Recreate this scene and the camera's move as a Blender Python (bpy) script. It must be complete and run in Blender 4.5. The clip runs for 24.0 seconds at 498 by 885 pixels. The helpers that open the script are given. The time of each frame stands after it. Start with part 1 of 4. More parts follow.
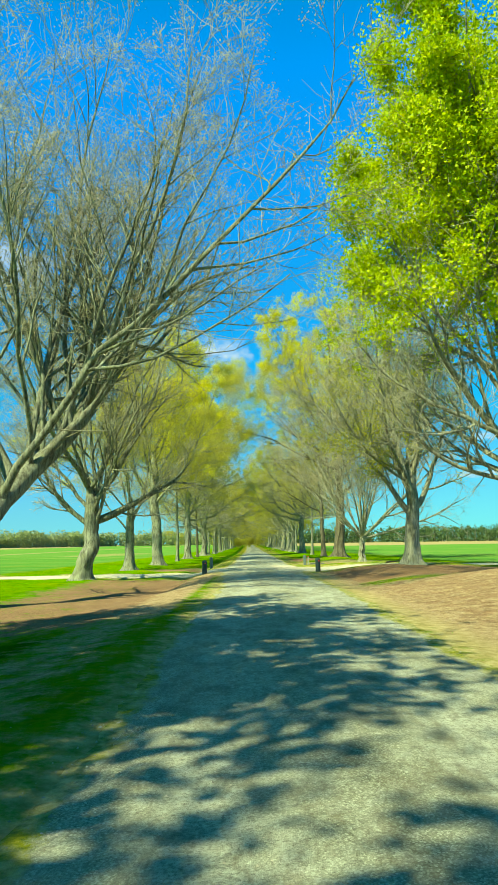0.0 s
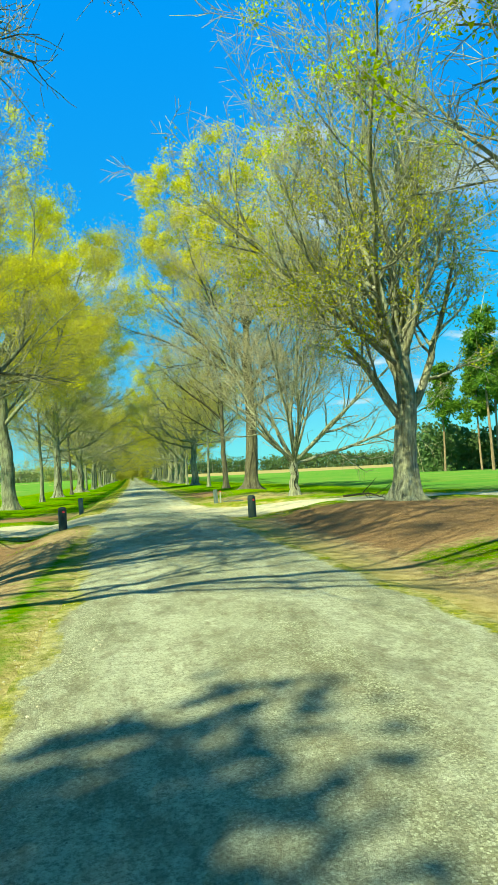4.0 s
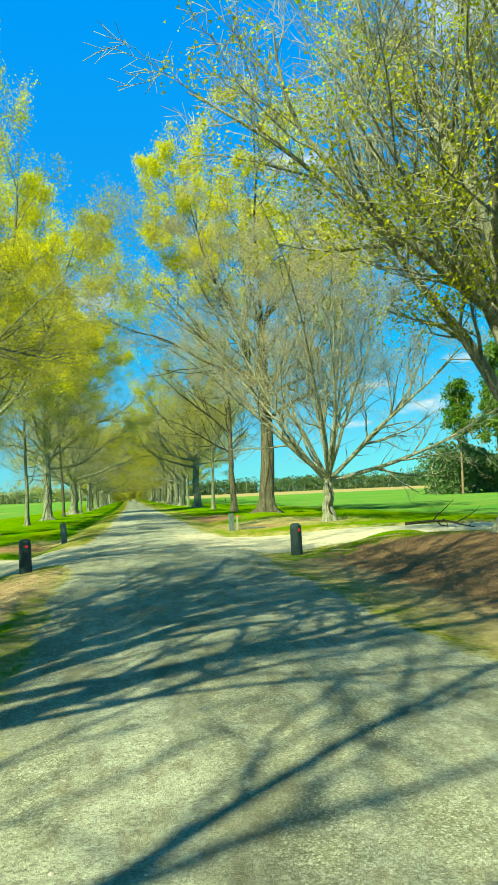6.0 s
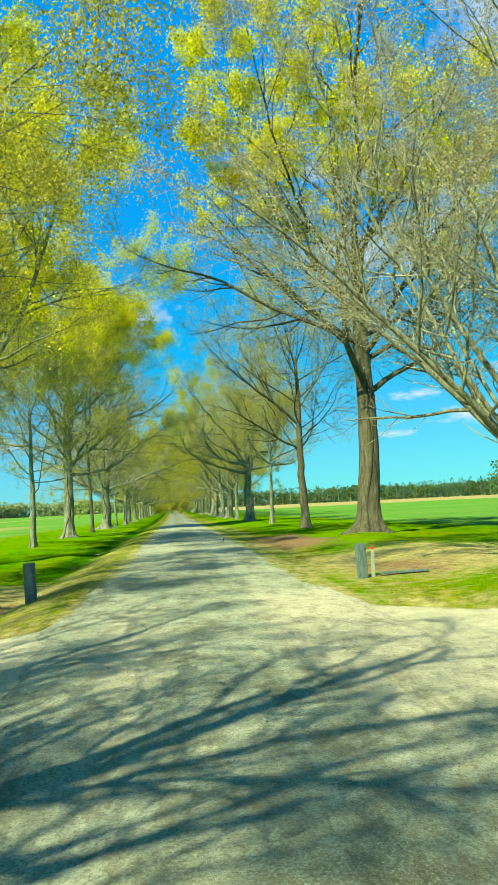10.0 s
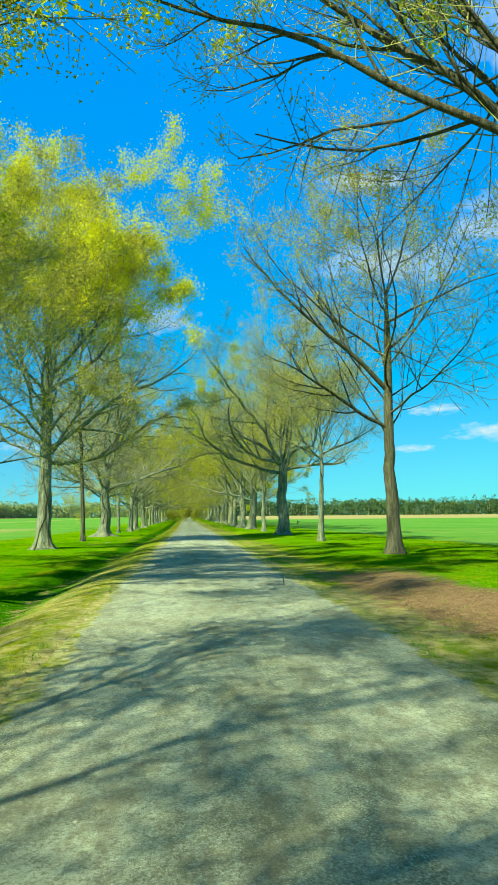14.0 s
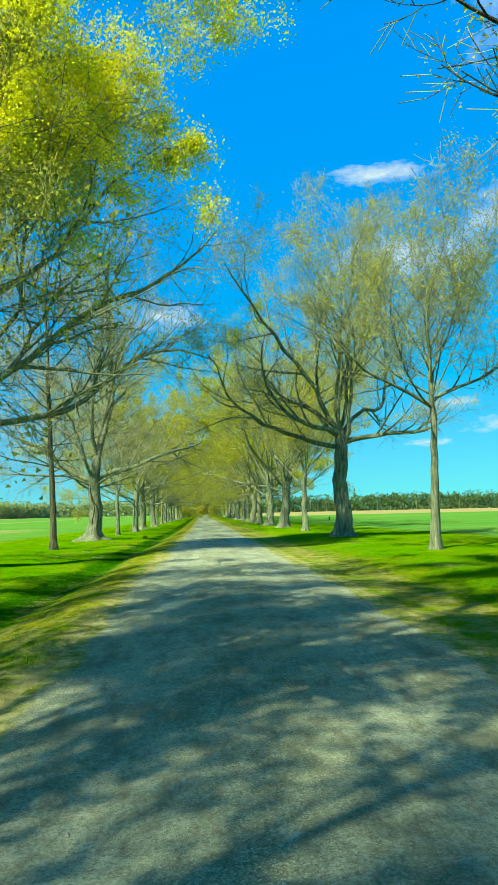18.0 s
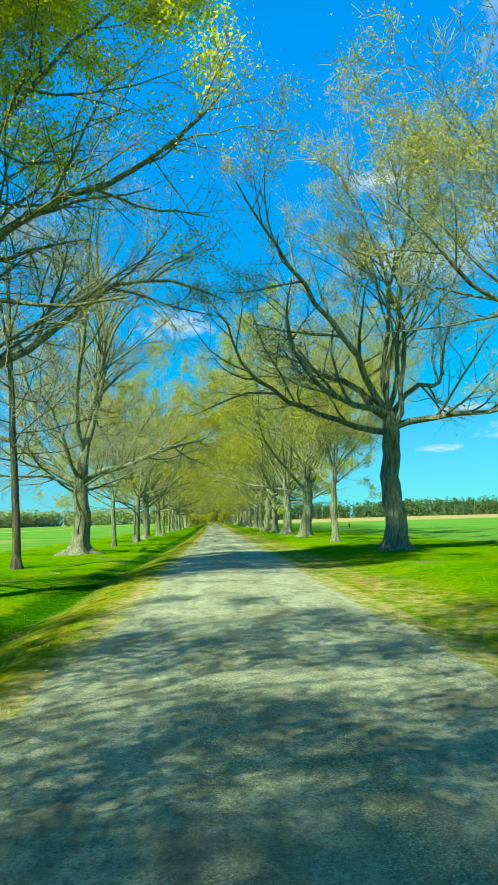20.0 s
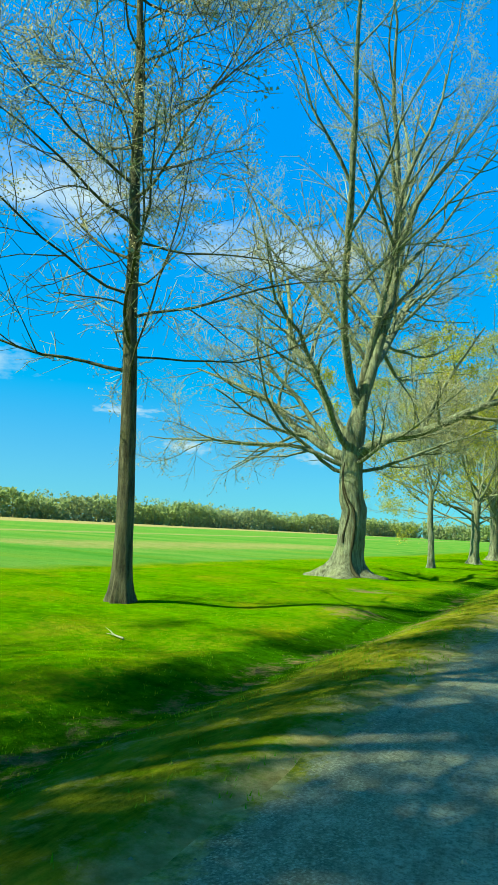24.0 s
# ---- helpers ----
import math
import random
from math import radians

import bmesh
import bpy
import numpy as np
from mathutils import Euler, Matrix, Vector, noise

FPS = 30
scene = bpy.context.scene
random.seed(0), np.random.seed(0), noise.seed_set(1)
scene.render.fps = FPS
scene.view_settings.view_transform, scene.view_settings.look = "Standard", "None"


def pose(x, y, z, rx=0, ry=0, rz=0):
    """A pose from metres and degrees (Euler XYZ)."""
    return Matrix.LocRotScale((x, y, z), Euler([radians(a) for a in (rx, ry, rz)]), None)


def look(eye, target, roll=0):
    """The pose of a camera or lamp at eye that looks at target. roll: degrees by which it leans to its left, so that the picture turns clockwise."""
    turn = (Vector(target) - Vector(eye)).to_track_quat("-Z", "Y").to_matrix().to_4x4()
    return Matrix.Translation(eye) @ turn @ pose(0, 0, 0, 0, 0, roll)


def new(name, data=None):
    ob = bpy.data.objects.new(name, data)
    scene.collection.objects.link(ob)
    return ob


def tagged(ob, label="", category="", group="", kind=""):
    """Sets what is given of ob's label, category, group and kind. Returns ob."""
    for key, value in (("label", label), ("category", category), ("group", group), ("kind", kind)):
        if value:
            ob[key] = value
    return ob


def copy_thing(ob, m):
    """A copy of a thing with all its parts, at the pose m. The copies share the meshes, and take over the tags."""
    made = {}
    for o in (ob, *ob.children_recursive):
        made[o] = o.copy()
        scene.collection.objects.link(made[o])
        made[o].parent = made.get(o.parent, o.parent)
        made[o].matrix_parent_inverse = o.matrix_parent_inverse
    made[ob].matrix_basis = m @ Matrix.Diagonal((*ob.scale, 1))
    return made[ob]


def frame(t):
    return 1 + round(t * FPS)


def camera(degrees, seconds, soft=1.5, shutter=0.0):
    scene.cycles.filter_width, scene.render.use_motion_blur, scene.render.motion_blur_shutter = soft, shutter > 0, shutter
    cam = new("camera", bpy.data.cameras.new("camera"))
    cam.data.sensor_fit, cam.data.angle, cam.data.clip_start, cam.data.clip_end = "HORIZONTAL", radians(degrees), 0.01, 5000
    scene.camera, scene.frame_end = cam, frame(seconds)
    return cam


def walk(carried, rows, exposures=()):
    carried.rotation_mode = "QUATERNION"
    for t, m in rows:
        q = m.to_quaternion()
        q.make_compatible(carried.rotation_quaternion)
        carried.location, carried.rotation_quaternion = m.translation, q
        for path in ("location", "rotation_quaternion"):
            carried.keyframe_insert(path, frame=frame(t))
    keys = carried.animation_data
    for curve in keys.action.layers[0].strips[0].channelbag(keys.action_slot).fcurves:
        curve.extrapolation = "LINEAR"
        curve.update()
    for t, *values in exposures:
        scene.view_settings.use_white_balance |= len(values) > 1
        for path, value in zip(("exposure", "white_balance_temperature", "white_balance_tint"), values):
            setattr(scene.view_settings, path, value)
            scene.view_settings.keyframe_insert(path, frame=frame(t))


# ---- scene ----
cam = camera(39.5, 24.0, 1.0)
PATH = [
    (0, (0.333, -0.03, 1.275), (0.326, 1.948, 1.57), -0.8),
    (0.5, (0.298, 1.862, 1.306), (0.399, 3.835, 1.612), -2.6),
    (1, (0.265, 3.724, 1.28), (0.458, 5.692, 1.584), -3.4),
    (1.5, (0.227, 5.55, 1.295), (0.523, 7.513, 1.538), -4.1),
    (2, (0.213, 7.418, 1.256), (0.585, 9.375, 1.43), -3.9),
    (2.5, (0.178, 9.289, 1.242), (0.588, 11.243, 1.361), -3.9),
    (3, (0.099, 11.008, 1.231), (0.505, 12.964, 1.325), -3.5),
    (3.5, (0.088, 12.619, 1.281), (0.414, 14.59, 1.368), -2.9),
    (5.5, (0.073, 19.037, 1.349), (0.408, 21.005, 1.473), -2.8),
    (6, (0.138, 20.648, 1.29), (0.471, 22.614, 1.441), -2.6),
    (6.5, (0.212, 22.238, 1.302), (0.547, 24.203, 1.466), -3.1),
    (7, (0.274, 23.919, 1.281), (0.602, 25.883, 1.462), -3.0),
    (7.5, (0.296, 25.537, 1.322), (0.614, 27.503, 1.505), -3.5),
    (8, (0.332, 27.211, 1.333), (0.635, 29.179, 1.518), -3.8),
    (8.5, (0.371, 28.855, 1.331), (0.656, 30.826, 1.517), -3.7),
    (9, (0.384, 30.535, 1.366), (0.648, 32.509, 1.557), -3.6),
    (9.5, (0.397, 32.2, 1.367), (0.641, 34.176, 1.555), -3.3),
    (10, (0.336, 33.959, 1.389), (0.552, 35.939, 1.577), -2.8),
    (10.5, (0.318, 35.798, 1.353), (0.513, 37.781, 1.526), -2.9),
    (11, (0.272, 37.652, 1.343), (0.454, 39.637, 1.504), -2.6),
    (11.5, (0.224, 39.397, 1.337), (0.395, 41.383, 1.498), -2.4),
    (13.5, (0.26, 46.823, 1.408), (0.445, 48.804, 1.608), -0.6),
    (14, (0.276, 48.755, 1.433), (0.448, 50.736, 1.649), -0.5),
    (14.5, (0.262, 50.788, 1.4), (0.42, 52.77, 1.618), -0.4),
    (15, (0.284, 52.836, 1.394), (0.438, 54.82, 1.588), -0.6),
    (15.5, (0.259, 54.855, 1.397), (0.411, 56.841, 1.582), -0.7),
    (16, (0.277, 56.942, 1.419), (0.429, 58.927, 1.611), -0.8),
    (16.5, (0.291, 59.103, 1.38), (0.441, 61.087, 1.576), -0.7),
    (17, (0.308, 61.227, 1.368), (0.448, 63.211, 1.58), -1.1),
    (17.5, (0.283, 63.365, 1.366), (0.416, 65.349, 1.581), -1.2),
    (18, (0.259, 65.546, 1.35), (0.387, 67.531, 1.558), -1.3),
    (18.5, (0.267, 67.741, 1.331), (0.388, 69.726, 1.538), -1.5),
    (20.5, (0.342, 76.421, 1.378), (0.44, 78.405, 1.612), -1.6),
    (21, (0.35, 78.616, 1.384), (0.452, 80.6, 1.614), -1.5),
    (21.5, (0.377, 80.828, 1.371), (0.474, 82.813, 1.593), -0.9),
    (22, (0.356, 83.012, 1.394), (0.397, 85.0, 1.614), 0.3),
    (22.5, (0.343, 85.34, 1.373), (0.317, 87.327, 1.593), 1.2),
    (23, (0.277, 87.682, 1.322), (0.052, 89.656, 1.548), 1.3),
    (23.5, (0.298, 90.125, 1.279), (-0.256, 92.031, 1.524), 2.0),
    (24, (0.213, 92.457, 1.225), (-0.682, 94.228, 1.477), 3.2),
]
EXPOSURES = [(0.0, 1.12, 7000, 0), (11.5, 1.12, 6900, -2), (13.5, 1.08, 6500, -4), (24.0, 1.09, 6550, -5)]
walk(cam, [(t, look(eye, target, roll)) for t, eye, target, roll in PATH], EXPOSURES)

# ---- light ----
SUN_AZ, SUN_EL = 222.0, 45.0      # compass from +y turning towards +x, degrees


def sun_from():
    a, e = radians(SUN_AZ), radians(SUN_EL)
    return Vector((math.sin(a) * math.cos(e), math.cos(a) * math.cos(e), math.sin(e)))


world = bpy.data.worlds.new("sky")
scene.world = world
world.use_nodes = True
wn, wl = world.node_tree.nodes, world.node_tree.links
wn.clear()
sky = wn.new("ShaderNodeTexSky")
sky.sky_type = "NISHITA"
sky.sun_disc = False
sky.sun_elevation = radians(SUN_EL)
sky.sun_rotation = radians(SUN_AZ)
sky.air_density, sky.dust_density, sky.ozone_density = 1.0, 0.0, 2.0
tint = wn.new("ShaderNodeMix")
tint.data_type, tint.blend_type = "RGBA", "MULTIPLY"
tint.inputs[0].default_value = 1.0
tint.inputs[7].default_value = (0.0, 0.42, 0.29, 1)
up = wn.new("ShaderNodeSeparateXYZ")
wl.new(wn.new("ShaderNodeTexCoord").outputs["Generated"], up.inputs[0])
blue = wn.new("ShaderNodeValToRGB")      # a clear spring sky, deepening towards the zenith
SKY_BLUE = [(0.0, (0.26, 0.12, 0.62)), (0.2, (0.015, 0.215, 0.82)), (0.6, (0.0, 0.24, 1.0)), (0.78, (0.0, 0.12, 0.32)), (1.0, (0.0, 0.085, 0.09))]
while len(blue.color_ramp.elements) < len(SKY_BLUE):
    blue.color_ramp.elements.new(0.5)
for stop, (place, colour) in zip(blue.color_ramp.elements, SKY_BLUE):
    stop.position, stop.color = place, (*colour, 1)
wl.new(up.outputs[2], blue.inputs[0])
scaled = wn.new("ShaderNodeVectorMath")
scaled.operation = "SCALE"
scaled.inputs["Scale"].default_value = 5.0
wl.new(blue.outputs[0], scaled.inputs[0])
deep = wn.new("ShaderNodeMix")
deep.data_type, deep.blend_type = "RGBA", "ADD"
deep.inputs[0].default_value = 1.0
wl.new(scaled.outputs[0], deep.inputs[7])
back = wn.new("ShaderNodeBackground")
back.inputs["Strength"].default_value = 0.083
out = wn.new("ShaderNodeOutputWorld")
wl.new(sky.outputs[0], tint.inputs[6])
wl.new(tint.outputs[2], deep.inputs[6])
wl.new(deep.outputs[2], back.inputs["Color"])
wl.new(back.outputs[0], out.inputs["Surface"])

sun_data = bpy.data.lights.new("sun", "SUN")
sun_data.energy, sun_data.angle, sun_data.color = 5.0, radians(0.53), (0.97, 0.96, 0.60)
sun = new("sun", sun_data)
sun.matrix_world = look(sun_from() * 200, (0, 0, 0))


# ---- materials ----
class Mat:
    """A small builder of node materials."""

    def __init__(self, name, rough=0.9, spec=0.2):
        self.m = bpy.data.materials.new(name)
        self.m.use_nodes = True
        self.n, self.l = self.m.node_tree.nodes, self.m.node_tree.links
        self.b = self.n["Principled BSDF"]
        self.b.inputs["Roughness"].default_value = rough
        self.b.inputs["Specular IOR Level"].default_value = spec
        self.co = self.n.new("ShaderNodeNewGeometry").outputs["Position"]

    def noise(self, scale, detail=4.0, rough=0.6, co=None, stretch=None):
        t = self.n.new("ShaderNodeTexNoise")
        t.inputs["Scale"].default_value = scale
        t.inputs["Detail"].default_value = detail
        t.inputs["Roughness"].default_value = rough
        src = co or self.co
        if stretch:
            mp = self.n.new("ShaderNodeMapping")
            mp.inputs["Scale"].default_value = stretch
            self.l.new(src, mp.inputs["Vector"])
            src = mp.outputs[0]
        self.l.new(src, t.inputs["Vector"])
        return t.outputs[0]

    def voronoi(self, scale, what="Color", feature="F1"):
        t = self.n.new("ShaderNodeTexVoronoi")
        t.feature = feature
        t.inputs["Scale"].default_value = scale
        self.l.new(self.co, t.inputs["Vector"])
        return t.outputs[what]

    def ramp(self, src, *stops):
        r = self.n.new("ShaderNodeValToRGB")
        e = r.color_ramp.elements
        while len(e) < len(stops):
            e.new(0.5)
        for k, (p, c) in enumerate(stops):
            e[k].position = p
            e[k].color = (*c, 1) if len(c) == 3 else c
        self.l.new(src, r.inputs[0])
        return r.outputs[0]

    def grey(self, src, lo, hi):
        mr = self.n.new("ShaderNodeMapRange")
        mr.inputs["From Min"].default_value = lo
        mr.inputs["From Max"].default_value = hi
        self.l.new(src, mr.inputs["Value"])
        return mr.outputs[0]

    def mix(self, f, a, b, mode="MIX"):
        x = self.n.new("ShaderNodeMix")
        x.data_type, x.blend_type = "RGBA", mode
        for k, v in ((0, f), (6, a), (7, b)):
            if isinstance(v, (int, float)):
                x.inputs[k].default_value = v
            elif isinstance(v, tuple):
                x.inputs[k].default_value = (*v, 1)
            else:
                self.l.new(v, x.inputs[k])
        return x.outputs[2]

    def math(self, op, a, b):
        x = self.n.new("ShaderNodeMath")
        x.operation = op
        for k, v in ((0, a), (1, b)):
            if isinstance(v, (int, float)):
                x.inputs[k].default_value = v
            else:
                self.l.new(v, x.inputs[k])
        return x.outputs[0]

    def attr(self, name):
        a = self.n.new("ShaderNodeAttribute")
        a.attribute_name = name
        return a.outputs["Fac"]

    def island(self):
        return self.n.new("ShaderNodeNewGeometry").outputs["Random Per Island"]

    def random(self):
        return self.n.new("ShaderNodeObjectInfo").outputs["Random"]

    def colour(self, src):
        if isinstance(src, tuple):
            self.b.inputs["Base Color"].default_value = (*src, 1)
        else:
            self.l.new(src, self.b.inputs["Base Color"])
        return self

    def bump(self, src, strength=0.4, dist=0.02):
        x = self.n.new("ShaderNodeBump")
        x.inputs["Strength"].default_value = strength
        x.inputs["Distance"].default_value = dist
        self.l.new(src, x.inputs["Height"])
        self.l.new(x.outputs[0], self.b.inputs["Normal"])
        return self


def make_ground():
    m = Mat("grass_and_litter", 1.0, 0.0)
    big, mid, fine = m.noise(0.12, 3), m.noise(1.1, 5), m.noise(26, 3, 0.7)
    grass = m.ramp(mid, (0.32, (0.030, 0.115, 0.0015)), (0.5, (0.105, 0.225, 0.002)), (0.68, (0.23, 0.26, 0.004)))
    lush = m.ramp(big, (0.42, (0.035, 0.28, 0.001)), (0.62, (0.16, 0.27, 0.002)))
    grass = m.mix(0.6, grass, lush)
    grass = m.mix(m.math("MULTIPLY", m.grey(fine, 0.45, 0.8), 0.6), grass, (0.0222, 0.0518, 0.00296))
    grass = m.mix(0.5, grass, m.mix(m.grey(m.noise(9, 4), 0.4, 0.7), (0.065, 0.19, 0.0015), (0.30, 0.265, 0.015)))
    grass = m.mix(m.math("MULTIPLY", m.grey(m.noise(0.45, 6, 0.7), 0.51, 0.64), 0.65), grass, (0.24, 0.25, 0.006))
    grass = m.mix(m.math("MULTIPLY", m.grey(m.noise(0.8, 6, 0.7, None, (1.0, 0.5, 1)), 0.54, 0.66), 0.75), grass, (0.022, 0.12, 0.002))
    olive = m.mix(m.grey(m.noise(4, 6, 0.75, None, (1.0, 0.35, 1)), 0.38, 0.62), (0.075, 0.11, 0.004), (0.33, 0.30, 0.025))
    near = m.math("ADD", m.attr("olive"), m.math("MULTIPLY", m.math("SUBTRACT", m.noise(1.0, 6, 0.75, None, (1.0, 0.4, 1)), 0.5), 1.5))
    grass = m.mix(m.math("MULTIPLY", m.grey(near, 0.35, 0.7), 0.9), grass, olive)
    # shade lying in the ditch, put into the grass colour as dark green
    verge_shade = m.mix(m.grey(m.noise(6, 6, 0.75), 0.35, 0.65), (0.012, 0.06, 0.001), (0.04, 0.15, 0.002))
    grass = m.mix(m.math("MULTIPLY", m.grey(m.math("ADD", m.attr("verge_shade"), m.math("MULTIPLY", m.math("SUBTRACT", m.noise(1.6, 6, 0.75), 0.5), 1.4)), 0.35, 0.7), 0.95), grass, verge_shade)
    vivid = m.mix(m.grey(m.noise(2.5, 6, 0.75), 0.35, 0.65), (0.028, 0.125, 0.0), (0.12, 0.31, 0.0))
    spread = m.math("ADD", m.attr("lush"), m.math("MULTIPLY", m.math("SUBTRACT", m.noise(0.55, 6, 0.7), 0.5), 1.7))
    grass = m.mix(m.math("MULTIPLY", m.grey(spread, 0.4, 0.85), 0.85), grass, vivid)
    crop = m.ramp(m.noise(0.5, 4, 0.6, None, (0.03, 0.4, 1)), (0.3, (0.06, 0.215, 0.03)), (0.5, (0.10, 0.25, 0.045)), (0.72, (0.18, 0.27, 0.065)))
    crop = m.mix(m.math("MULTIPLY", m.grey(m.noise(0.22, 6, 0.75, None, (0.15, 1.0, 1)), 0.5, 0.7), 0.6), crop, (0.20, 0.25, 0.03))
    crop = m.mix(m.math("MULTIPLY", m.grey(m.noise(3.5, 5, 0.75), 0.5, 0.72), 0.5), crop, (0.04, 0.14, 0.008))
    straw = m.ramp(mid, (0.3, (0.266, 0.215, 0.0962)), (0.7, (0.37, 0.311, 0.148)))
    litter = m.mix(m.grey(m.noise(16, 6, 0.8), 0.40, 0.62), (0.06, 0.038, 0.02), (0.35, 0.23, 0.13))
    litter = m.mix(m.math("MULTIPLY", m.grey(m.noise(2.2, 6, 0.75), 0.48, 0.64), 0.7), litter, (0.13, 0.10, 0.05))
    litter = m.mix(m.math("MULTIPLY", m.grey(m.noise(0.7, 6, 0.75), 0.5, 0.62), 0.75), litter, m.mix(m.grey(m.noise(9, 6, 0.8), 0.36, 0.64), (0.17, 0.105, 0.055), (0.38, 0.255, 0.145)))
    litter = m.mix(m.math("MULTIPLY", m.grey(m.voronoi(26, "Distance"), 0.1, 0.6), 0.6), litter, (0.32, 0.20, 0.12))
    dirt = m.mix(m.grey(m.noise(5, 5, 0.7), 0.35, 0.68), (0.25, 0.215, 0.07), (0.52, 0.445, 0.22))
    bank = m.mix(m.grey(m.noise(6, 7, 0.8), 0.38, 0.64), (0.24, 0.17, 0.09), (0.55, 0.43, 0.26))
    bank = m.mix(m.math("MULTIPLY", m.grey(m.noise(38, 4, 0.8), 0.5, 0.66), 0.6), bank, (0.22, 0.15, 0.085))
    dirt = m.mix(m.attr("bank"), dirt, bank)
    rag = m.math("MULTIPLY", m.math("SUBTRACT", m.noise(2.3, 7, 0.78), 0.5), 1.9)
    c = m.mix(m.grey(m.attr("field"), 0.2, 0.8), grass, crop)
    c = m.mix(m.grey(m.math("ADD", m.attr("straw"), m.math("MULTIPLY", rag, 0.3)), 0.35, 0.6), c, straw)
    c = m.mix(m.grey(m.math("ADD", m.attr("dirt"), rag), 0.35, 0.75), c, dirt)
    c = m.mix(m.grey(m.math("ADD", m.attr("litter"), rag), 0.35, 0.7), c, litter)
    m.colour(c)
    return m.bump(m.math("ADD", m.noise(30, 5, 0.75), m.math("MULTIPLY", m.noise(5, 3), 1.5)), 0.9, 0.05).m


def make_gravel(name, sand):
    m = Mat(name, 0.95, 0.12)
    stones = m.ramp(m.voronoi(95), (0.0, (0.10, 0.11, 0.07)), (0.45, (0.29, 0.31, 0.205)), (1.0, (0.68, 0.72, 0.57)))
    gaps = m.grey(m.voronoi(95, "Distance"), 0.35, 0.9)
    stones = m.mix(m.math("MULTIPLY", gaps, 0.6), stones, (0.13, 0.12, 0.08))
    dust = m.mix(m.grey(m.noise(11, 7, 0.75), 0.3, 0.7), (0.29 + 0.42 * sand, 0.31 + 0.34 * sand, 0.26), (0.53 + 0.42 * sand, 0.58 + 0.34 * sand, 0.48))
    dust = m.mix(m.math("MULTIPLY", m.grey(m.noise(48, 5, 0.85), 0.46, 0.66), 1.0 - 2 * sand), dust, (0.19, 0.20, 0.15))
    worn = m.math("ADD", m.noise(0.9, 7, 0.75, None, (1.3, 0.45, 1)), m.math("MULTIPLY", m.attr("worn"), 0.30))
    c = m.mix(m.grey(worn, 0.46 - sand, 0.74 - sand), stones, dust)
    c = m.mix(m.grey(m.noise(1.2, 8, 0.78, None, (1.0, 0.5, 1)), 0.49, 0.63), c, m.mix(0.72 - 1.5 * sand, c, (0.12, 0.125, 0.085)))
    c = m.mix(m.grey(m.noise(5, 6, 0.8), 0.55, 0.72), c, m.mix(0.5, c, (0.72, 0.74, 0.63)))
    pale = m.mix(m.grey(m.noise(4, 7, 0.75), 0.35, 0.65), (0.47, 0.425, 0.31), (0.68, 0.635, 0.49))
    spread = m.math("ADD", m.attr("worn"), m.math("MULTIPLY", m.math("SUBTRACT", m.noise(1.1, 7, 0.75), 0.5), 1.6))
    c = m.mix(m.math("MULTIPLY", m.grey(spread, 1.1, 1.7), 0.85), c, pale)
    c = m.mix(m.math("MULTIPLY", m.grey(m.noise(2.4, 8, 0.8, None, (1.5, 0.6, 1)), 0.5, 0.6), 0.62 - sand), c, (0.16, 0.145, 0.095))
    c = m.mix(m.math("MULTIPLY", m.grey(m.noise(24, 6, 0.85), 0.5, 0.6), 0.55 - sand), c, (0.14, 0.14, 0.10))
    fray = m.math("ADD", m.attr("rim"), m.math("MULTIPLY", m.math("SUBTRACT", m.noise(1.5, 8, 0.8, None, (1.0, 0.55, 1)), 0.5), 2.3))
    soil = m.mix(m.grey(m.noise(7, 6, 0.75), 0.36, 0.64), (0.17, 0.175, 0.05), (0.50, 0.46, 0.23))
    soil = m.mix(m.grey(m.noise(1.7, 6, 0.75), 0.46, 0.6), soil, m.mix(m.grey(m.noise(14, 5, 0.75), 0.35, 0.65), (0.06, 0.12, 0.002), (0.34, 0.33, 0.012)))
    c = m.mix(m.grey(fray, 0.38, 0.62), c, soil)
    m.colour(c)
    return m.bump(m.math("ADD", m.math("MULTIPLY", m.noise(60, 4, 0.85), 1.0), m.noise(8, 6, 0.75)), 0.8, 0.03).m


def make_bark(name, dark, light, moss):
    m = Mat(name, 0.95, 0.15)
    ridge = m.noise(11, 7, 0.75, None, (1, 1, 0.13))
    fissure = m.noise(5, 6, 0.7, None, (1, 1, 0.22))
    c = m.mix(m.grey(ridge, 0.38, 0.62), dark, light)
    c = m.mix(m.math("MULTIPLY", m.grey(fissure, 0.5, 0.7), 0.75), c, tuple(0.6 * v for v in dark))
    c = m.mix(m.math("MULTIPLY", m.grey(m.noise(1.6, 5, 0.7), 0.5, 0.72), 0.7), c, moss)
    c = m.mix(m.grey(m.noise(45, 3), 0.55, 0.8), c, tuple(0.5 * v for v in dark))
    c = m.mix(m.random(), c, m.mix(0.25, c, (0.12, 0.11, 0.07)))
    m.colour(c)
    return m.bump(m.math("ADD", m.math("SUBTRACT", ridge, m.math("MULTIPLY", fissure, 0.8)), m.math("MULTIPLY", m.noise(40, 4), 0.3)), 1.0, 0.07).m


def make_twigs(name, a, b):
    m = Mat(name, 0.9, 0.15)
    return m.colour(m.mix(m.island(), a, b)).m


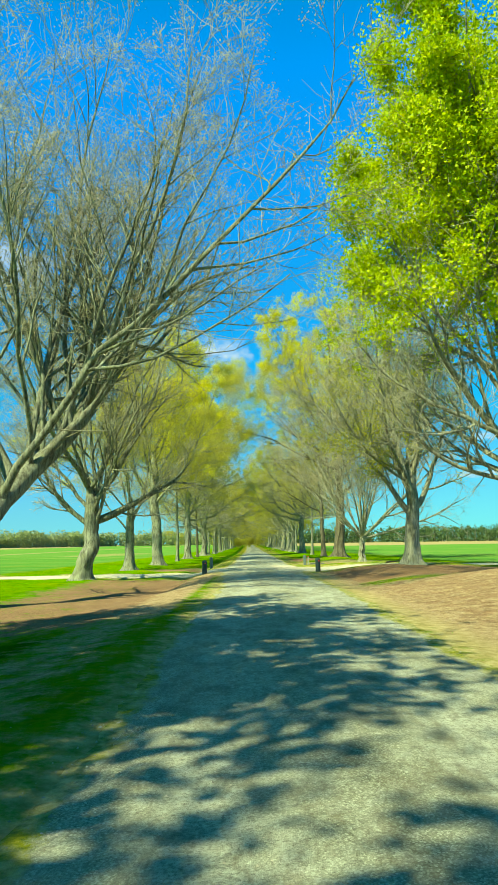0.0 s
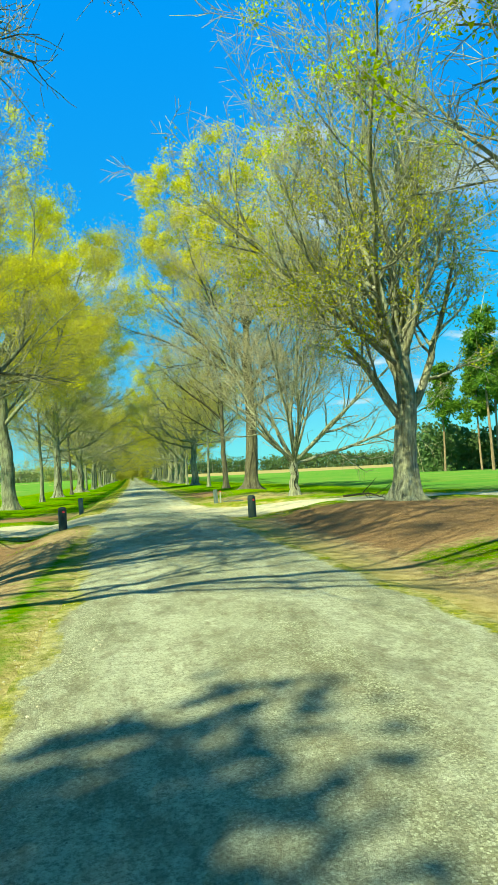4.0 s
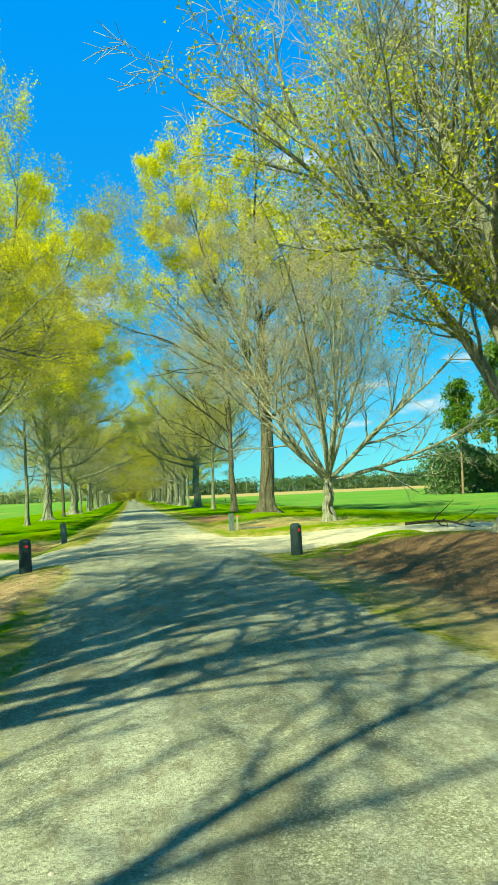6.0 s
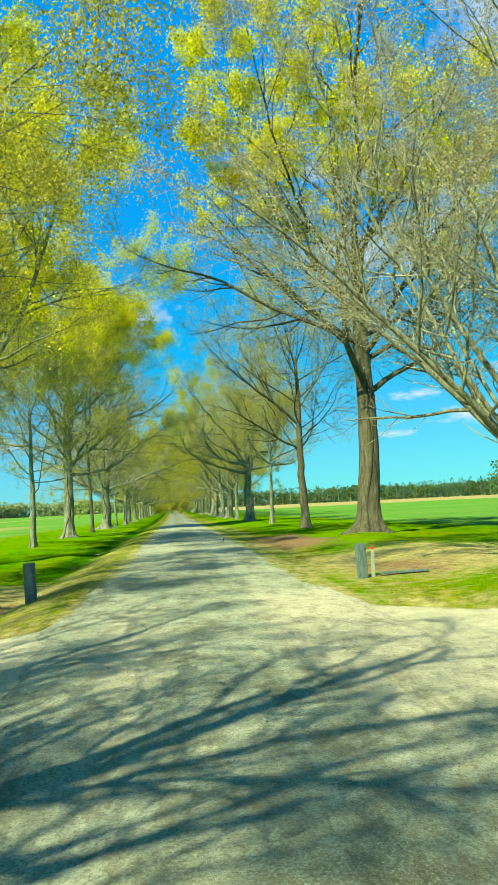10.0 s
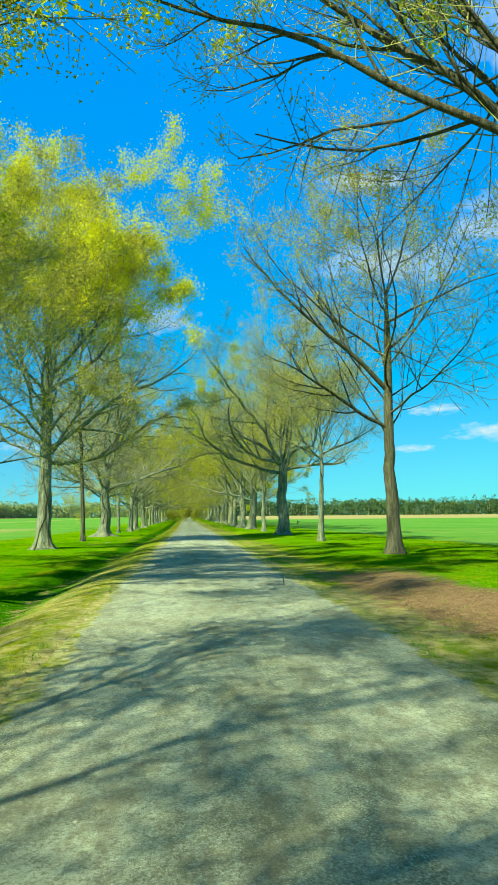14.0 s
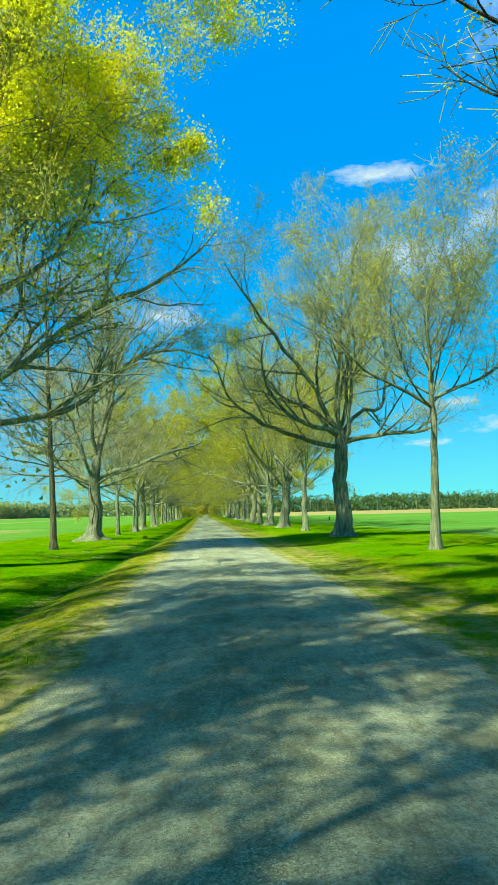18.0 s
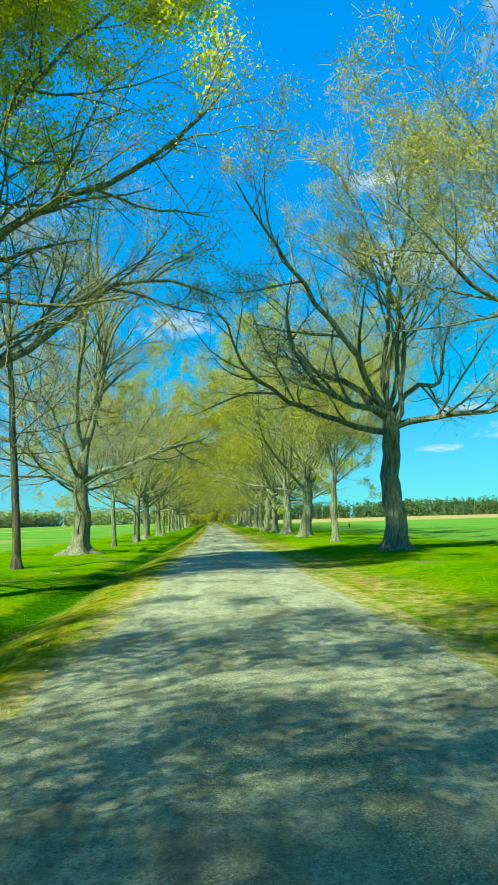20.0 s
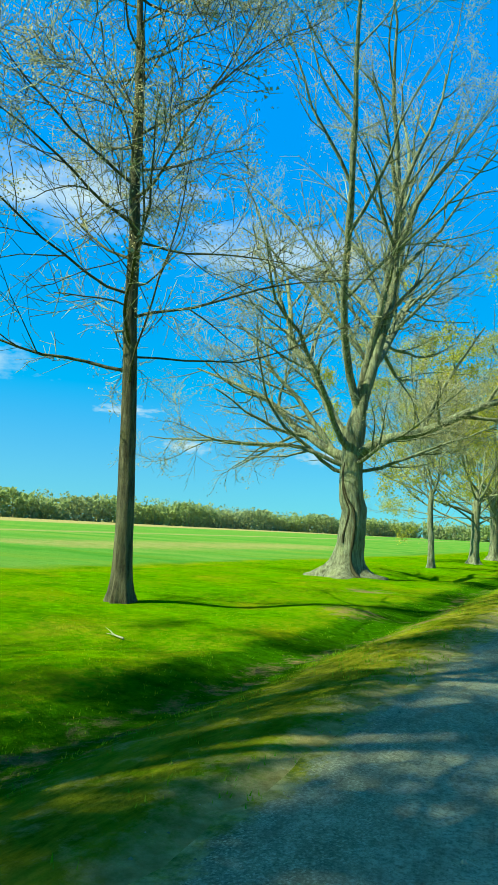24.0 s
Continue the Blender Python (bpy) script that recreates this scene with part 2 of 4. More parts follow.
def make_leaves(name, a, b, c, scale=0.35, patch=None):
    m = Mat(name, 0.6, 0.25)
    col = m.ramp(m.island(), (0.0, a), (0.5, b), (1.0, c))
    col = m.mix(m.grey(m.noise(scale, 2), 0.4, 0.6), col, m.mix(0.5, col, patch or b))
    m.colour(col)
    t = m.n.new("ShaderNodeBsdfTranslucent")
    m.l.new(col, t.inputs["Color"])
    x = m.n.new("ShaderNodeMixShader")
    x.inputs[0].default_value = 0.45
    m.l.new(m.b.outputs[0], x.inputs[1])
    m.l.new(t.outputs[0], x.inputs[2])
    m.l.new(x.outputs[0], m.n["Material Output"].inputs["Surface"])
    return m.m


GROUND = make_ground()
GRAVEL = make_gravel("road_gravel", 0.08)
SAND = make_gravel("sandy_gravel", 0.32)
BARK_GREY = make_bark("grey_bark", (0.075, 0.078, 0.054), (0.32, 0.355, 0.265), (0.28, 0.32, 0.17))
BARK_BROWN = make_bark("brown_bark", (0.04, 0.038, 0.027), (0.17, 0.16, 0.115), (0.145, 0.15, 0.08))
VINE = make_bark("vine_bark", (0.02, 0.02, 0.014), (0.075, 0.07, 0.045), (0.05, 0.06, 0.025))
BARK_PALE = make_bark("pale_bark", (0.11, 0.12, 0.085), (0.48, 0.50, 0.39), (0.36, 0.39, 0.22))
TWIG_PALE = make_twigs("pale_twigs", (0.22, 0.21, 0.125), (0.42, 0.415, 0.30))
TWIG_OLIVE = make_twigs("budding_twigs", (0.19, 0.19, 0.06), (0.38, 0.37, 0.14))
LEAF_GREEN = make_leaves("fresh_leaves", (0.22, 0.38, 0.003), (0.44, 0.56, 0.003), (0.68, 0.70, 0.006))
LEAF_YELLOW = make_leaves("yellow_green_leaves", (0.46, 0.49, 0.01), (0.69, 0.655, 0.012), (0.83, 0.74, 0.02))
LEAF_BUD = make_leaves("olive_buds", (0.23, 0.23, 0.028), (0.41, 0.39, 0.045), (0.57, 0.51, 0.08))
LEAF_PALE = make_leaves("pale_buds", (0.315, 0.269, 0.166), (0.425, 0.37, 0.24), (0.517, 0.463, 0.305))
LEAF_OLIVE = make_leaves("olive_leaves", (0.25, 0.31, 0.01), (0.43, 0.45, 0.014), (0.60, 0.57, 0.03))
LEAF_BARE = make_leaves("bare_woodland", (0.27, 0.32, 0.16), (0.31, 0.36, 0.18), (0.36, 0.41, 0.21), 0.02, (0.30, 0.39, 0.10))
LEAF_WOODS = make_leaves("woodland_leaves", (0.075, 0.145, 0.05), (0.085, 0.16, 0.055), (0.10, 0.18, 0.065), 0.02, (0.13, 0.21, 0.075))
LEAF_PINE = make_leaves("pine_needles", (0.05, 0.14, 0.012), (0.10, 0.22, 0.020), (0.19, 0.30, 0.035))


# ---- mesh helpers ----
def mesh_of(name, verts, quads=None, tris=None, smooth=True):
    me = bpy.data.meshes.new(name)
    verts = np.asarray(verts, np.float32).reshape(-1, 3)
    q = np.zeros((0, 4), np.int32) if quads is None else np.asarray(quads, np.int32).reshape(-1, 4)
    t = np.zeros((0, 3), np.int32) if tris is None else np.asarray(tris, np.int32).reshape(-1, 3)
    me.vertices.add(len(verts))
    me.vertices.foreach_set("co", verts.ravel())
    loops = np.concatenate([q.ravel(), t.ravel()])
    me.loops.add(len(loops))
    me.loops.foreach_set("vertex_index", loops)
    me.polygons.add(len(q) + len(t))
    starts = np.concatenate([np.arange(len(q)) * 4, len(q) * 4 + np.arange(len(t)) * 3]).astype(np.int32)
    me.polygons.foreach_set("loop_start", starts)
    me.polygons.foreach_set("use_smooth", np.full(len(q) + len(t), smooth))
    me.update(calc_edges=True)
    return me


def solid(name, me, material, parent=None, label="", kind=""):
    me.materials.append(material)
    ob = new(name, me)
    ob.parent = parent
    return tagged(ob, label, "", "", kind)


def part(name, bm, material, parent, label=""):
    me = bpy.data.meshes.new(name)
    bm.to_mesh(me)
    bm.free()
    return solid(name, me, material, parent, label)


def unit(v):
    return v / np.maximum(np.linalg.norm(v, axis=-1, keepdims=True), 1e-9)


def tubes(P, R, S):
    """Verts and quads of tubes along the lines P (N, K, 3) with radii R (N, K) and S sides."""
    N, K, _ = P.shape
    T = np.empty_like(P)
    T[:, 1:-1] = P[:, 2:] - P[:, :-2]
    T[:, 0], T[:, -1] = P[:, 1] - P[:, 0], P[:, -1] - P[:, -2]
    T = unit(T)
    main = unit(P[:, -1] - P[:, 0])
    ref = np.where(np.abs(main[:, 2:3]) > 0.8, np.array([[1.0, 0.03, 0.0]]), np.array([[0.02, 0.05, 1.0]]))
    A = unit(np.cross(T, ref[:, None, :]))
    B = np.cross(T, A)
    w = np.arange(S) * 2 * np.pi / S
    V = P[:, :, None, :] + R[:, :, None, None] * (A[:, :, None, :] * np.cos(w)[:, None] + B[:, :, None, :] * np.sin(w)[:, None])
    n, k, s = np.meshgrid(np.arange(N), np.arange(K - 1), np.arange(S), indexing="ij")
    s2 = (s + 1) % S
    base = n * K * S
    Q = np.stack([base + k * S + s, base + k * S + s2, base + (k + 1) * S + s2, base + (k + 1) * S + s], -1)
    return V.reshape(-1, 3), Q.reshape(-1, 4)


def along(P, R, idx, t):
    K = P.shape[1]
    f = t * (K - 1)
    i = np.minimum(f.astype(int), K - 2)
    u = (f - i)[:, None]
    a, b = P[idx, i], P[idx, i + 1]
    return a * (1 - u) + b * u, unit(b - a), R[idx, i] * (1 - u[:, 0]) + R[idx, i + 1] * u[:, 0]


def sprout(rng, P, R, per, t0, t1, angle, ratio, K, thick, up, wob, least=0.0, fade=0.5, limit=None):
    """Branches out of the lines P: per on each, between t0 and t1 of its length."""
    N = len(P)
    idx = np.repeat(np.arange(N), per)
    t = (np.tile(np.arange(per), N) + rng.random(N * per)) / per * (t1 - t0) + t0
    pos, tan, rad = along(P, R, idx, t)
    full = np.linalg.norm(np.diff(P, axis=1), axis=2).sum(1)[idx]
    L = np.maximum(full * ratio * (1 - fade * t) * rng.uniform(0.6, 1.2, len(t)), least)
    if limit:
        L = np.minimum(L, limit)
    side = unit(np.cross(tan, rng.normal(size=tan.shape)))
    a = np.radians(rng.uniform(*angle, len(t)))[:, None]
    d = unit(tan * np.cos(a) + side * np.sin(a))
    pts = [pos]
    for k in range(K - 1):
        d = d + rng.normal(size=d.shape) * wob
        d[:, 2] += up
        d = unit(d)
        pts.append(pts[-1] + d * (L / (K - 1))[:, None])
    r0 = np.minimum(rad * thick, 0.02 * L + 0.004)
    taper = np.linspace(1, 0.3, K)
    return np.stack(pts, 1), r0[:, None] * taper[None, :]


def leaf_mesh(rng, P, count, size, spread, tuft=16, wide=1.0):
    """Small single-bladed leaves in tufts along the lines P."""
    m = max(1, count // tuft)
    t = 1 - 0.75 * rng.random(m) ** 1.4
    heart, _, _ = along(P, np.zeros(P.shape[:2]), rng.integers(0, len(P), m), t)
    loose = spread * rng.uniform(0.45, 1.15, m)
    k = rng.integers(0, m, count)
    pos = heart[k] + rng.normal(size=(count, 3)) * loose[k][:, None]
    u = unit(rng.normal(size=pos.shape) + np.array([0, 0, -0.3]))
    v = unit(np.cross(u, rng.normal(size=pos.shape)))
    s = (size * rng.uniform(0.55, 1.35, count))[:, None]
    V = np.stack([pos, pos + (u + v * 0.45 * wide) * s, pos + (u * 0.8 - v * 0.5 * wide) * s], 1)
    return V.reshape(-1, 3), np.arange(count * 3).reshape(-1, 3)



def trunk_lines(rng, s):
    K = 22
    z = np.linspace(0, 1, K) ** 1.8 * s["trunk"]
    lean = s.get("lean", (0.0, 0.0))
    f = z / s["trunk"]
    wave = np.cumsum(rng.normal(size=(K, 2)) * 0.035 * s["r"] * 3, 0) * np.minimum(f * 3, 1)[:, None]
    x = lean[0] * f ** s.get("bend", 1.3) + wave[:, 0]
    y = lean[1] * f ** s.get("bend", 1.3) + wave[:, 1]
    P = np.stack([x, y, z - 0.25 * (f == 0)], -1)
    R = s["r"] * (1 - s.get("taper", 0.25) * f)
    return P[None], R[None], (R * (1 - 0.93 * np.clip((f - 0.8) / 0.2, 0, 1) ** 1.6))[None]


def trunk_mesh(rng, P, R, flare):
    """The bole, with root swellings that spread at its foot."""
    S = 20
    V, Q = tubes(P, R, S)
    V = V.reshape(-1, S, 3)
    lobes = rng.integers(4, 7)
    ph = rng.uniform(0, 6.28)
    for k in range(len(V)):
        c = P[0, k]
        h = max(c[2], 0.0)
        for j in range(S):
            o = V[k, j] - c
            w = math.atan2(o[1], o[0])
            swell = 1 + flare * math.exp(-h / 0.26) * (0.6 + 0.8 * max(0, math.cos(lobes * w + ph)) ** 1.5)
            flute = 1 + 0.07 * math.cos(lobes * w + ph) * math.exp(-h / 2.5) + 0.05 * noise.noise((c[0] + 2.5 * math.cos(w), c[2] * 0.8, 2.5 * math.sin(w) + ph))
            V[k, j, 0], V[k, j, 1] = c[0] + o[0] * swell * flute, c[1] + o[1] * swell * flute
    return V.reshape(-1, 3), Q


def vine_mesh(P, R, flare, a0, a1, h0, h1, wide, k):
    """A woody climber that winds over the bole from compass a0 at height h0 to a1 at h1."""
    f = np.linspace(0, 1, 26)
    h = h0 + (h1 - h0) * f
    mid = np.stack([np.interp(h, P[0, :, 2], P[0, :, c]) for c in (0, 1)], -1)
    r = np.interp(h, P[0, :, 2], R[0]) * (1 + flare * np.exp(-h / 0.26) * 0.75)
    a = np.radians(a0 + (a1 - a0) * f ** 1.3 + 9 * np.sin(f * 9 + k))
    line = np.stack([mid[:, 0] + np.sin(a) * r, mid[:, 1] + np.cos(a) * r, h], -1)
    return tubes(line[None], (wide * (1 - 0.45 * f) * (1 + 0.2 * np.sin(f * 23)))[None], 7)


def limb_lines(rng, P, R, s):
    """The main limbs: some given by height, compass, rise, length and radius, the rest at random."""
    rows = list(s.get("limbs", ()))
    n = s.get("more", 5)
    a0 = rng.uniform(0, 360)
    lo, hi = s.get("from", (0.45, 1.0))
    for k in range(n):
        f = lo + (hi - lo) * (k + rng.random() * 0.6) / max(n, 1)
        rise = rng.uniform(*s.get("rise", (35, 65))) + 12 * f
        size = 1.25 * s["spread"] * rng.uniform(0.75, 1.15) * (1 - s.get("cone", 0.0) * f)
        rows.append((f * s["trunk"], a0 + k * 137.5 + rng.uniform(-25, 25), min(rise, 88), size, s["r"] * rng.uniform(*s.get("lr", (0.2, 0.38))) * (1 - 0.35 * f)))
    K = 13
    lines, radii = [], []
    for h, az, rise, L, r, *droop in rows:
        f = np.array([min(h / s["trunk"], 0.995)])
        tt = f ** (1 / 1.8)
        pos, tan, rad = along(P, R, np.array([0]), tt)
        a, e = radians(az), radians(rise)
        d = np.array([math.sin(a) * math.cos(e), math.cos(a) * math.cos(e), math.sin(e)])
        p = pos[0]
        pts = [p]
        for k in range(K - 1):
            d = unit(d + rng.normal(size=3) * s.get("wob", 0.10) + np.array([0, 0, droop[0] if droop else s.get("up", 0.05)]))
            p = p + d * L / (K - 1)
            pts.append(p)
        lines.append(pts)
        radii.append(min(r, rad[0] * 0.8) * (np.linspace(1, 0.12, K) ** 0.85))
    return np.array(lines), np.array(radii)


def make_tree(name, s, label, group="avenue trees"):
    rng = np.random.default_rng(s["seed"])
    base = tagged(new(name), label, "tree", group)
    bark = {"brown": BARK_BROWN, "pale": BARK_PALE}.get(s.get("bark"), BARK_GREY)
    P0, R0, RT = trunk_lines(rng, s)
    solid("trunk", mesh_of("trunk", *trunk_mesh(rng, P0, RT, s.get("flare", 0.9))), bark, base)
    for k, (a0, a1, h0, h1, wide) in enumerate(s.get("vines", ())):
        solid("vine", mesh_of("vine", *vine_mesh(P0, RT, s.get("flare", 0.9), a0, a1, h0, h1, wide, k)), VINE, base, "dark woody vine clinging to the bark")
    P1, R1 = limb_lines(rng, P0, R0, s)
    d = s.get("dense", 1.0)
    for k in range(len(P1)):
        solid("limb", mesh_of("limb", *tubes(P1[k:k + 1], R1[k:k + 1], 8)), bark, base)
    up = s.get("up", 0.05)
    P2, R2 = sprout(rng, P1, R1, s.get("n2", 10), 0.2, 1.0, (28, 58), s.get("ratio2", 0.5), 7, 0.62, up * 1.3, 0.12)
    P3, R3 = sprout(rng, P2, R2, s.get("n3", 7), 0.2, 1.0, (25, 60), 0.55, 4, 0.6, up * 1.2, 0.15, 0.5)
    P4, R4 = sprout(rng, P3, R3, max(2, round(s.get("n4", 6) * d)), 0.12, 1.0, (20, 60), 0.62, 3 if s.get("bent") else 2, 0.6, s.get("up4", 0.06), 0.16, 0.4, 0.3, 1.6)
    PB, RB = sprout(rng, P1, R1, max(3, round(10 * d)), 0.12, 1.0, (35, 75), 0.16, 4, 0.3, up, 0.16, 0.8, 0.4)
    RB = np.minimum(RB, 0.018)
    R3, R4 = np.maximum(R3, 0.007), np.maximum(R4, s.get("fine", 0.0065))
    V, Q = tubes(P2, R2, 4)
    V3, Q3 = tubes(P3, R3, 3)
    solid("branchwork", mesh_of("branchwork", np.concatenate([V, V3]), np.concatenate([Q, Q3 + len(V)])), bark, base, "", "stuff")
    P4t, R4t = (P4, R4) if s.get("n4", 7) > 1 else (P4[:1], R4[:1])
    V, Q = tubes(P4t, R4t, 3)
    V3, Q3 = tubes(PB, RB, 3)
    twig = TWIG_OLIVE if s.get("leaf") in ("yellow", "green", "olive", "bud") and s.get("bark") != "pale" else TWIG_PALE
    solid("twigwork", mesh_of("twigwork", np.concatenate([V, V3]), np.concatenate([Q, Q3 + len(V)])), twig, base, "", "stuff")
    leaf_of = {"yellow": LEAF_YELLOW, "olive": LEAF_OLIVE, "green": LEAF_GREEN, "bud": LEAF_BUD, "pale": LEAF_PALE}
    top = P4[:, :, 2].mean(1)
    lo, hi = np.quantile(top, 0.02), np.quantile(top, 0.98)
    q = P4[:, 1] * s.get("clump", 1.0)
    tufts = np.sin(q[:, 0] * 2.1 + 2 * np.sin(q[:, 1] * 1.3)) + np.sin(q[:, 1] * 1.9 + 2 * np.sin(q[:, 2] * 1.2)) + np.sin(q[:, 2] * 2.3 + 2 * np.sin(q[:, 0] * 1.1))
    sets = [(s.get("leaf", "pale"), s.get("leaves", 9000), s.get("size", 0.055), s.get("low", 0.3), s.get("high", 1.0), s.get("gaps", -0.3))] + s.get("haze", [])
    for leaf, count, size, low, high, gaps in sets:
        keep = rng.random(len(P4)) < np.clip(low + (top - lo) / (hi - lo) * high, 0, 1)
        keep &= tufts > gaps
        V, T = leaf_mesh(rng, P4[keep], count, size, s.get("strew", 0.16), s.get("tuft", 16))
        solid("foliage", mesh_of("foliage", V, None, T, False), leaf_of[leaf], base, "", "stuff")
    return base


# ---- the lie of the land ----
ROAD_L, ROAD_R = -1.1, 2.55


def road_left(y):
    """The gravel is narrower before the crossing."""
    return ROAD_L + 0.12 + 0.45 * (1 - step(24, 36, y))


def shift(y):
    """The avenue bears slightly away beyond the far trees."""
    return -0.0062 * np.maximum(0, np.asarray(y, float) - 140)


def step(a, b, v):
    u = np.clip((v - a) / (b - a), 0, 1)
    return u * u * (3 - 2 * u)


def drive_mid(x):
    return np.where(x > 0.7, 40.6 - 0.22 * (x - 0.7), 40.2 + 0.22 * (x - 0.7))


def drive_half(x):
    return 2.3 + 3.4 * np.exp(-np.abs(x - 0.7) / 3.2)


def lie(x, y):
    """Height of the ground without road and drive."""
    x, y = np.asarray(x, float) - shift(y), np.asarray(y, float)
    left = -0.10 * step(-1.4, -2.4, x) - 0.18 * step(-2.2, -4.5, x) + 0.06 * step(-6.0, -7.6, x)
    left = left - 0.22 * np.exp(-((x + 3.1) / 0.65) ** 2) * step(20, 26, y)
    bank = 0.15 * (1 - step(36, 50, y)) + 0.10
    right = -0.05 * step(2.7, 3.2, x) + (bank + 0.05) * step(3.4, 7.0, x) - 0.10 * step(9, 16, x)
    right = right + 0.32 * np.exp(-(((x - 8.6) / 2.0) ** 2 + ((y - 20.6) / 2.6) ** 2)) + 0.16 * np.exp(-(((x - 7.2) / 1.9) ** 2 + ((y - 58.6) / 2.2) ** 2))
    r = np.hypot(x, y - 50)
    far = 0.0056 * np.maximum(0, r - 110) * (r < 1200) + 0.0056 * 1090 * (r >= 1200)
    return left + right + far


def roughness(x, y):
    return 0.05 * (np.sin(x * 1.3 + 1.7 * np.sin(y * 0.6)) * np.sin(y * 0.9 + 0.8 * np.sin(x * 0.7))) * step(2.2, 4.5, np.abs(x - 0.7))


def on_road(x, y):
    x = x - shift(y)
    return step(road_left(y) - 0.5, road_left(y) + 0.3, x) * (1 - step(ROAD_R - 0.3, ROAD_R + 0.5, x))


def on_drive(x, y):
    g = np.abs(y - drive_mid(x)) - drive_half(x)
    return (1 - step(-0.5, 0.4, g)) * (np.abs(x) < 150)


def level(x, y):
    return lie(x, y) + roughness(x, y)


def spaced(inner, fine, outer, growth):
    v, d, out_ = inner, fine, []
    while v < outer:
        out_.append(v)
        d *= growth
        v += d
    return out_ + [outer]


def build_ground():
    right = spaced(13, 0.3, 4200, 1.16)
    xs = np.array([-v for v in reversed(right)] + list(np.arange(-12.75, 12.9, 0.25)) + right)
    ys = np.array([-v for v in reversed(spaced(6, 0.5, 900, 1.3))] + list(np.arange(-5.6, 135, 0.4)) + spaced(135.2, 0.5, 4500, 1.1))
    X, Y = np.meshgrid(xs, ys)
    Z = level(X, Y) - 0.09 * np.maximum(on_road(X, Y), on_drive(X, Y))
    W, H = len(xs), len(ys)
    i, j = np.meshgrid(np.arange(W - 1), np.arange(H - 1))
    a = (j * W + i).ravel()
    me = mesh_of("ground", np.stack([X, Y, Z], -1), np.stack([a, a + 1, a + W + 1, a + W], -1))
    x = X - shift(Y)
    litter = (0.5 + 0.4 * step(23.5, 25.5, Y)) * step(3.5, 4.3, x) * (1 - step(9.5, 12.5, x)) * (1 - step(33, 36.5, Y))
    litter = np.maximum(litter, 0.75 * step(-2.0, -2.8, x) * (1 - step(-6.0, -8.5, x)) * step(9, 15, Y) * (1 - step(33, 36, Y)))
    litter = np.maximum(litter, 1.15 * np.exp(-(((x - 4.7) / 1.2) ** 2 + ((Y - 61.8) / 5.2) ** 4)))
    litter = np.maximum(litter, 0.42 * np.exp(-((x + 2.9 + 0.3 * np.sin(Y * 0.4)) / 0.5) ** 2) * step(46, 52, Y))
    litter = np.maximum(litter, 0.7 * np.exp(-(((x - 5.0) / 1.6) ** 2 + ((Y - 48.5) / 2.5) ** 2)))
    litter = np.maximum(litter, 0.95 * np.exp(-(((x + 4.6) / 2.2) ** 2 + ((Y - 47.5) / 3.2) ** 2)))
    for tx, ty in ((6.2, 94), (-5.6, 112), (6.0, 82), (-6.2, 97), (-4.1, 106), (3.9, 90.5), (3.7, 67.4)):
        litter = np.maximum(litter, 0.55 * np.exp(-(((x - tx) / 0.9) ** 2 + ((Y - ty) / 1.1) ** 2)))
    track = np.exp(-((x - 3.2 - 0.2 * np.sin(Y * 0.23)) / 0.5) ** 2) * (1 - step(22, 30, Y))
    litter *= 1 - track
    litter *= 1 - 0.9 * np.exp(-((Y - 23.2) / 1.1) ** 2) * step(3.4, 4.2, x)
    litter = np.maximum(litter, 0.95 * np.exp(-(((x - 5.6) / 1.7) ** 2 + ((Y - 34.3) / 1.6) ** 2)))
    edge = np.minimum(np.abs(x - road_left(Y) + 0.25), np.abs(x - ROAD_R - 0.35))
    dirt = 0.8 * np.exp(-(edge / 0.38) ** 2)
    dirt = np.maximum(dirt, 0.9 * np.exp(-(((x - 3.5) / 0.9) ** 2 + ((Y - 60) / 5.5) ** 2)))
    dirt = np.maximum(dirt, (0.56 - 0.26 * step(66, 84, Y)) * np.exp(-((x + 2.2) / 1.2) ** 2))
    dirt = np.maximum(dirt, 0.5 * np.exp(-((x - 3.7) / 1.2) ** 2))
    dirt = np.maximum(dirt, 0.98 * step(2.7, 3.2, x) * (1 - step(8, 11, x)) * (1 - step(33, 36, Y)) * (1 - 0.8 * np.exp(-((Y - 23.2) / 1.1) ** 2) * step(3.4, 4.2, x)))
    dirt = np.maximum(dirt, 1.05 * np.exp(-(((x - 6.3) / 4.0) ** 2 + ((Y - 50.0) / 5.0) ** 2)))
    dirt = np.maximum(dirt, 0.85 * np.exp(-(((x + 3.2) / 2.2) ** 2 + ((Y - 49.5) / 4.0) ** 2)))
    near = np.abs(np.abs(Y - drive_mid(X)) - drive_half(X))
    dirt = np.maximum(dirt, 0.6 * np.exp(-(near / 0.8) ** 2) * (np.abs(X) < 150))
    dirt = np.maximum(dirt, 0.62 * np.exp(-(((x - 3.2) / 0.9) ** 2)) * (1 - step(30, 36, Y)))
    dirt = np.maximum(dirt, 0.95 * step(-1.0, -1.6, x) * (1 - step(-3.4, -5.2, x)) * step(11, 15, Y) * (1 - step(33, 37, Y)))
    field = step(13.5, 16.5, np.abs(x))
    r = np.hypot(X, Y - 50)
    straw = 1.0 * step(235, 275, r) * (X > 14) + 0.7 * step(-120, -140, X) + 0.62 * np.exp(-((X + 62) / 6) ** 2) * (Y > 90) + 0.5 * np.exp(-((X + 30) / 13) ** 2) * step(112, 126, Y) * (1 - step(165, 200, Y))
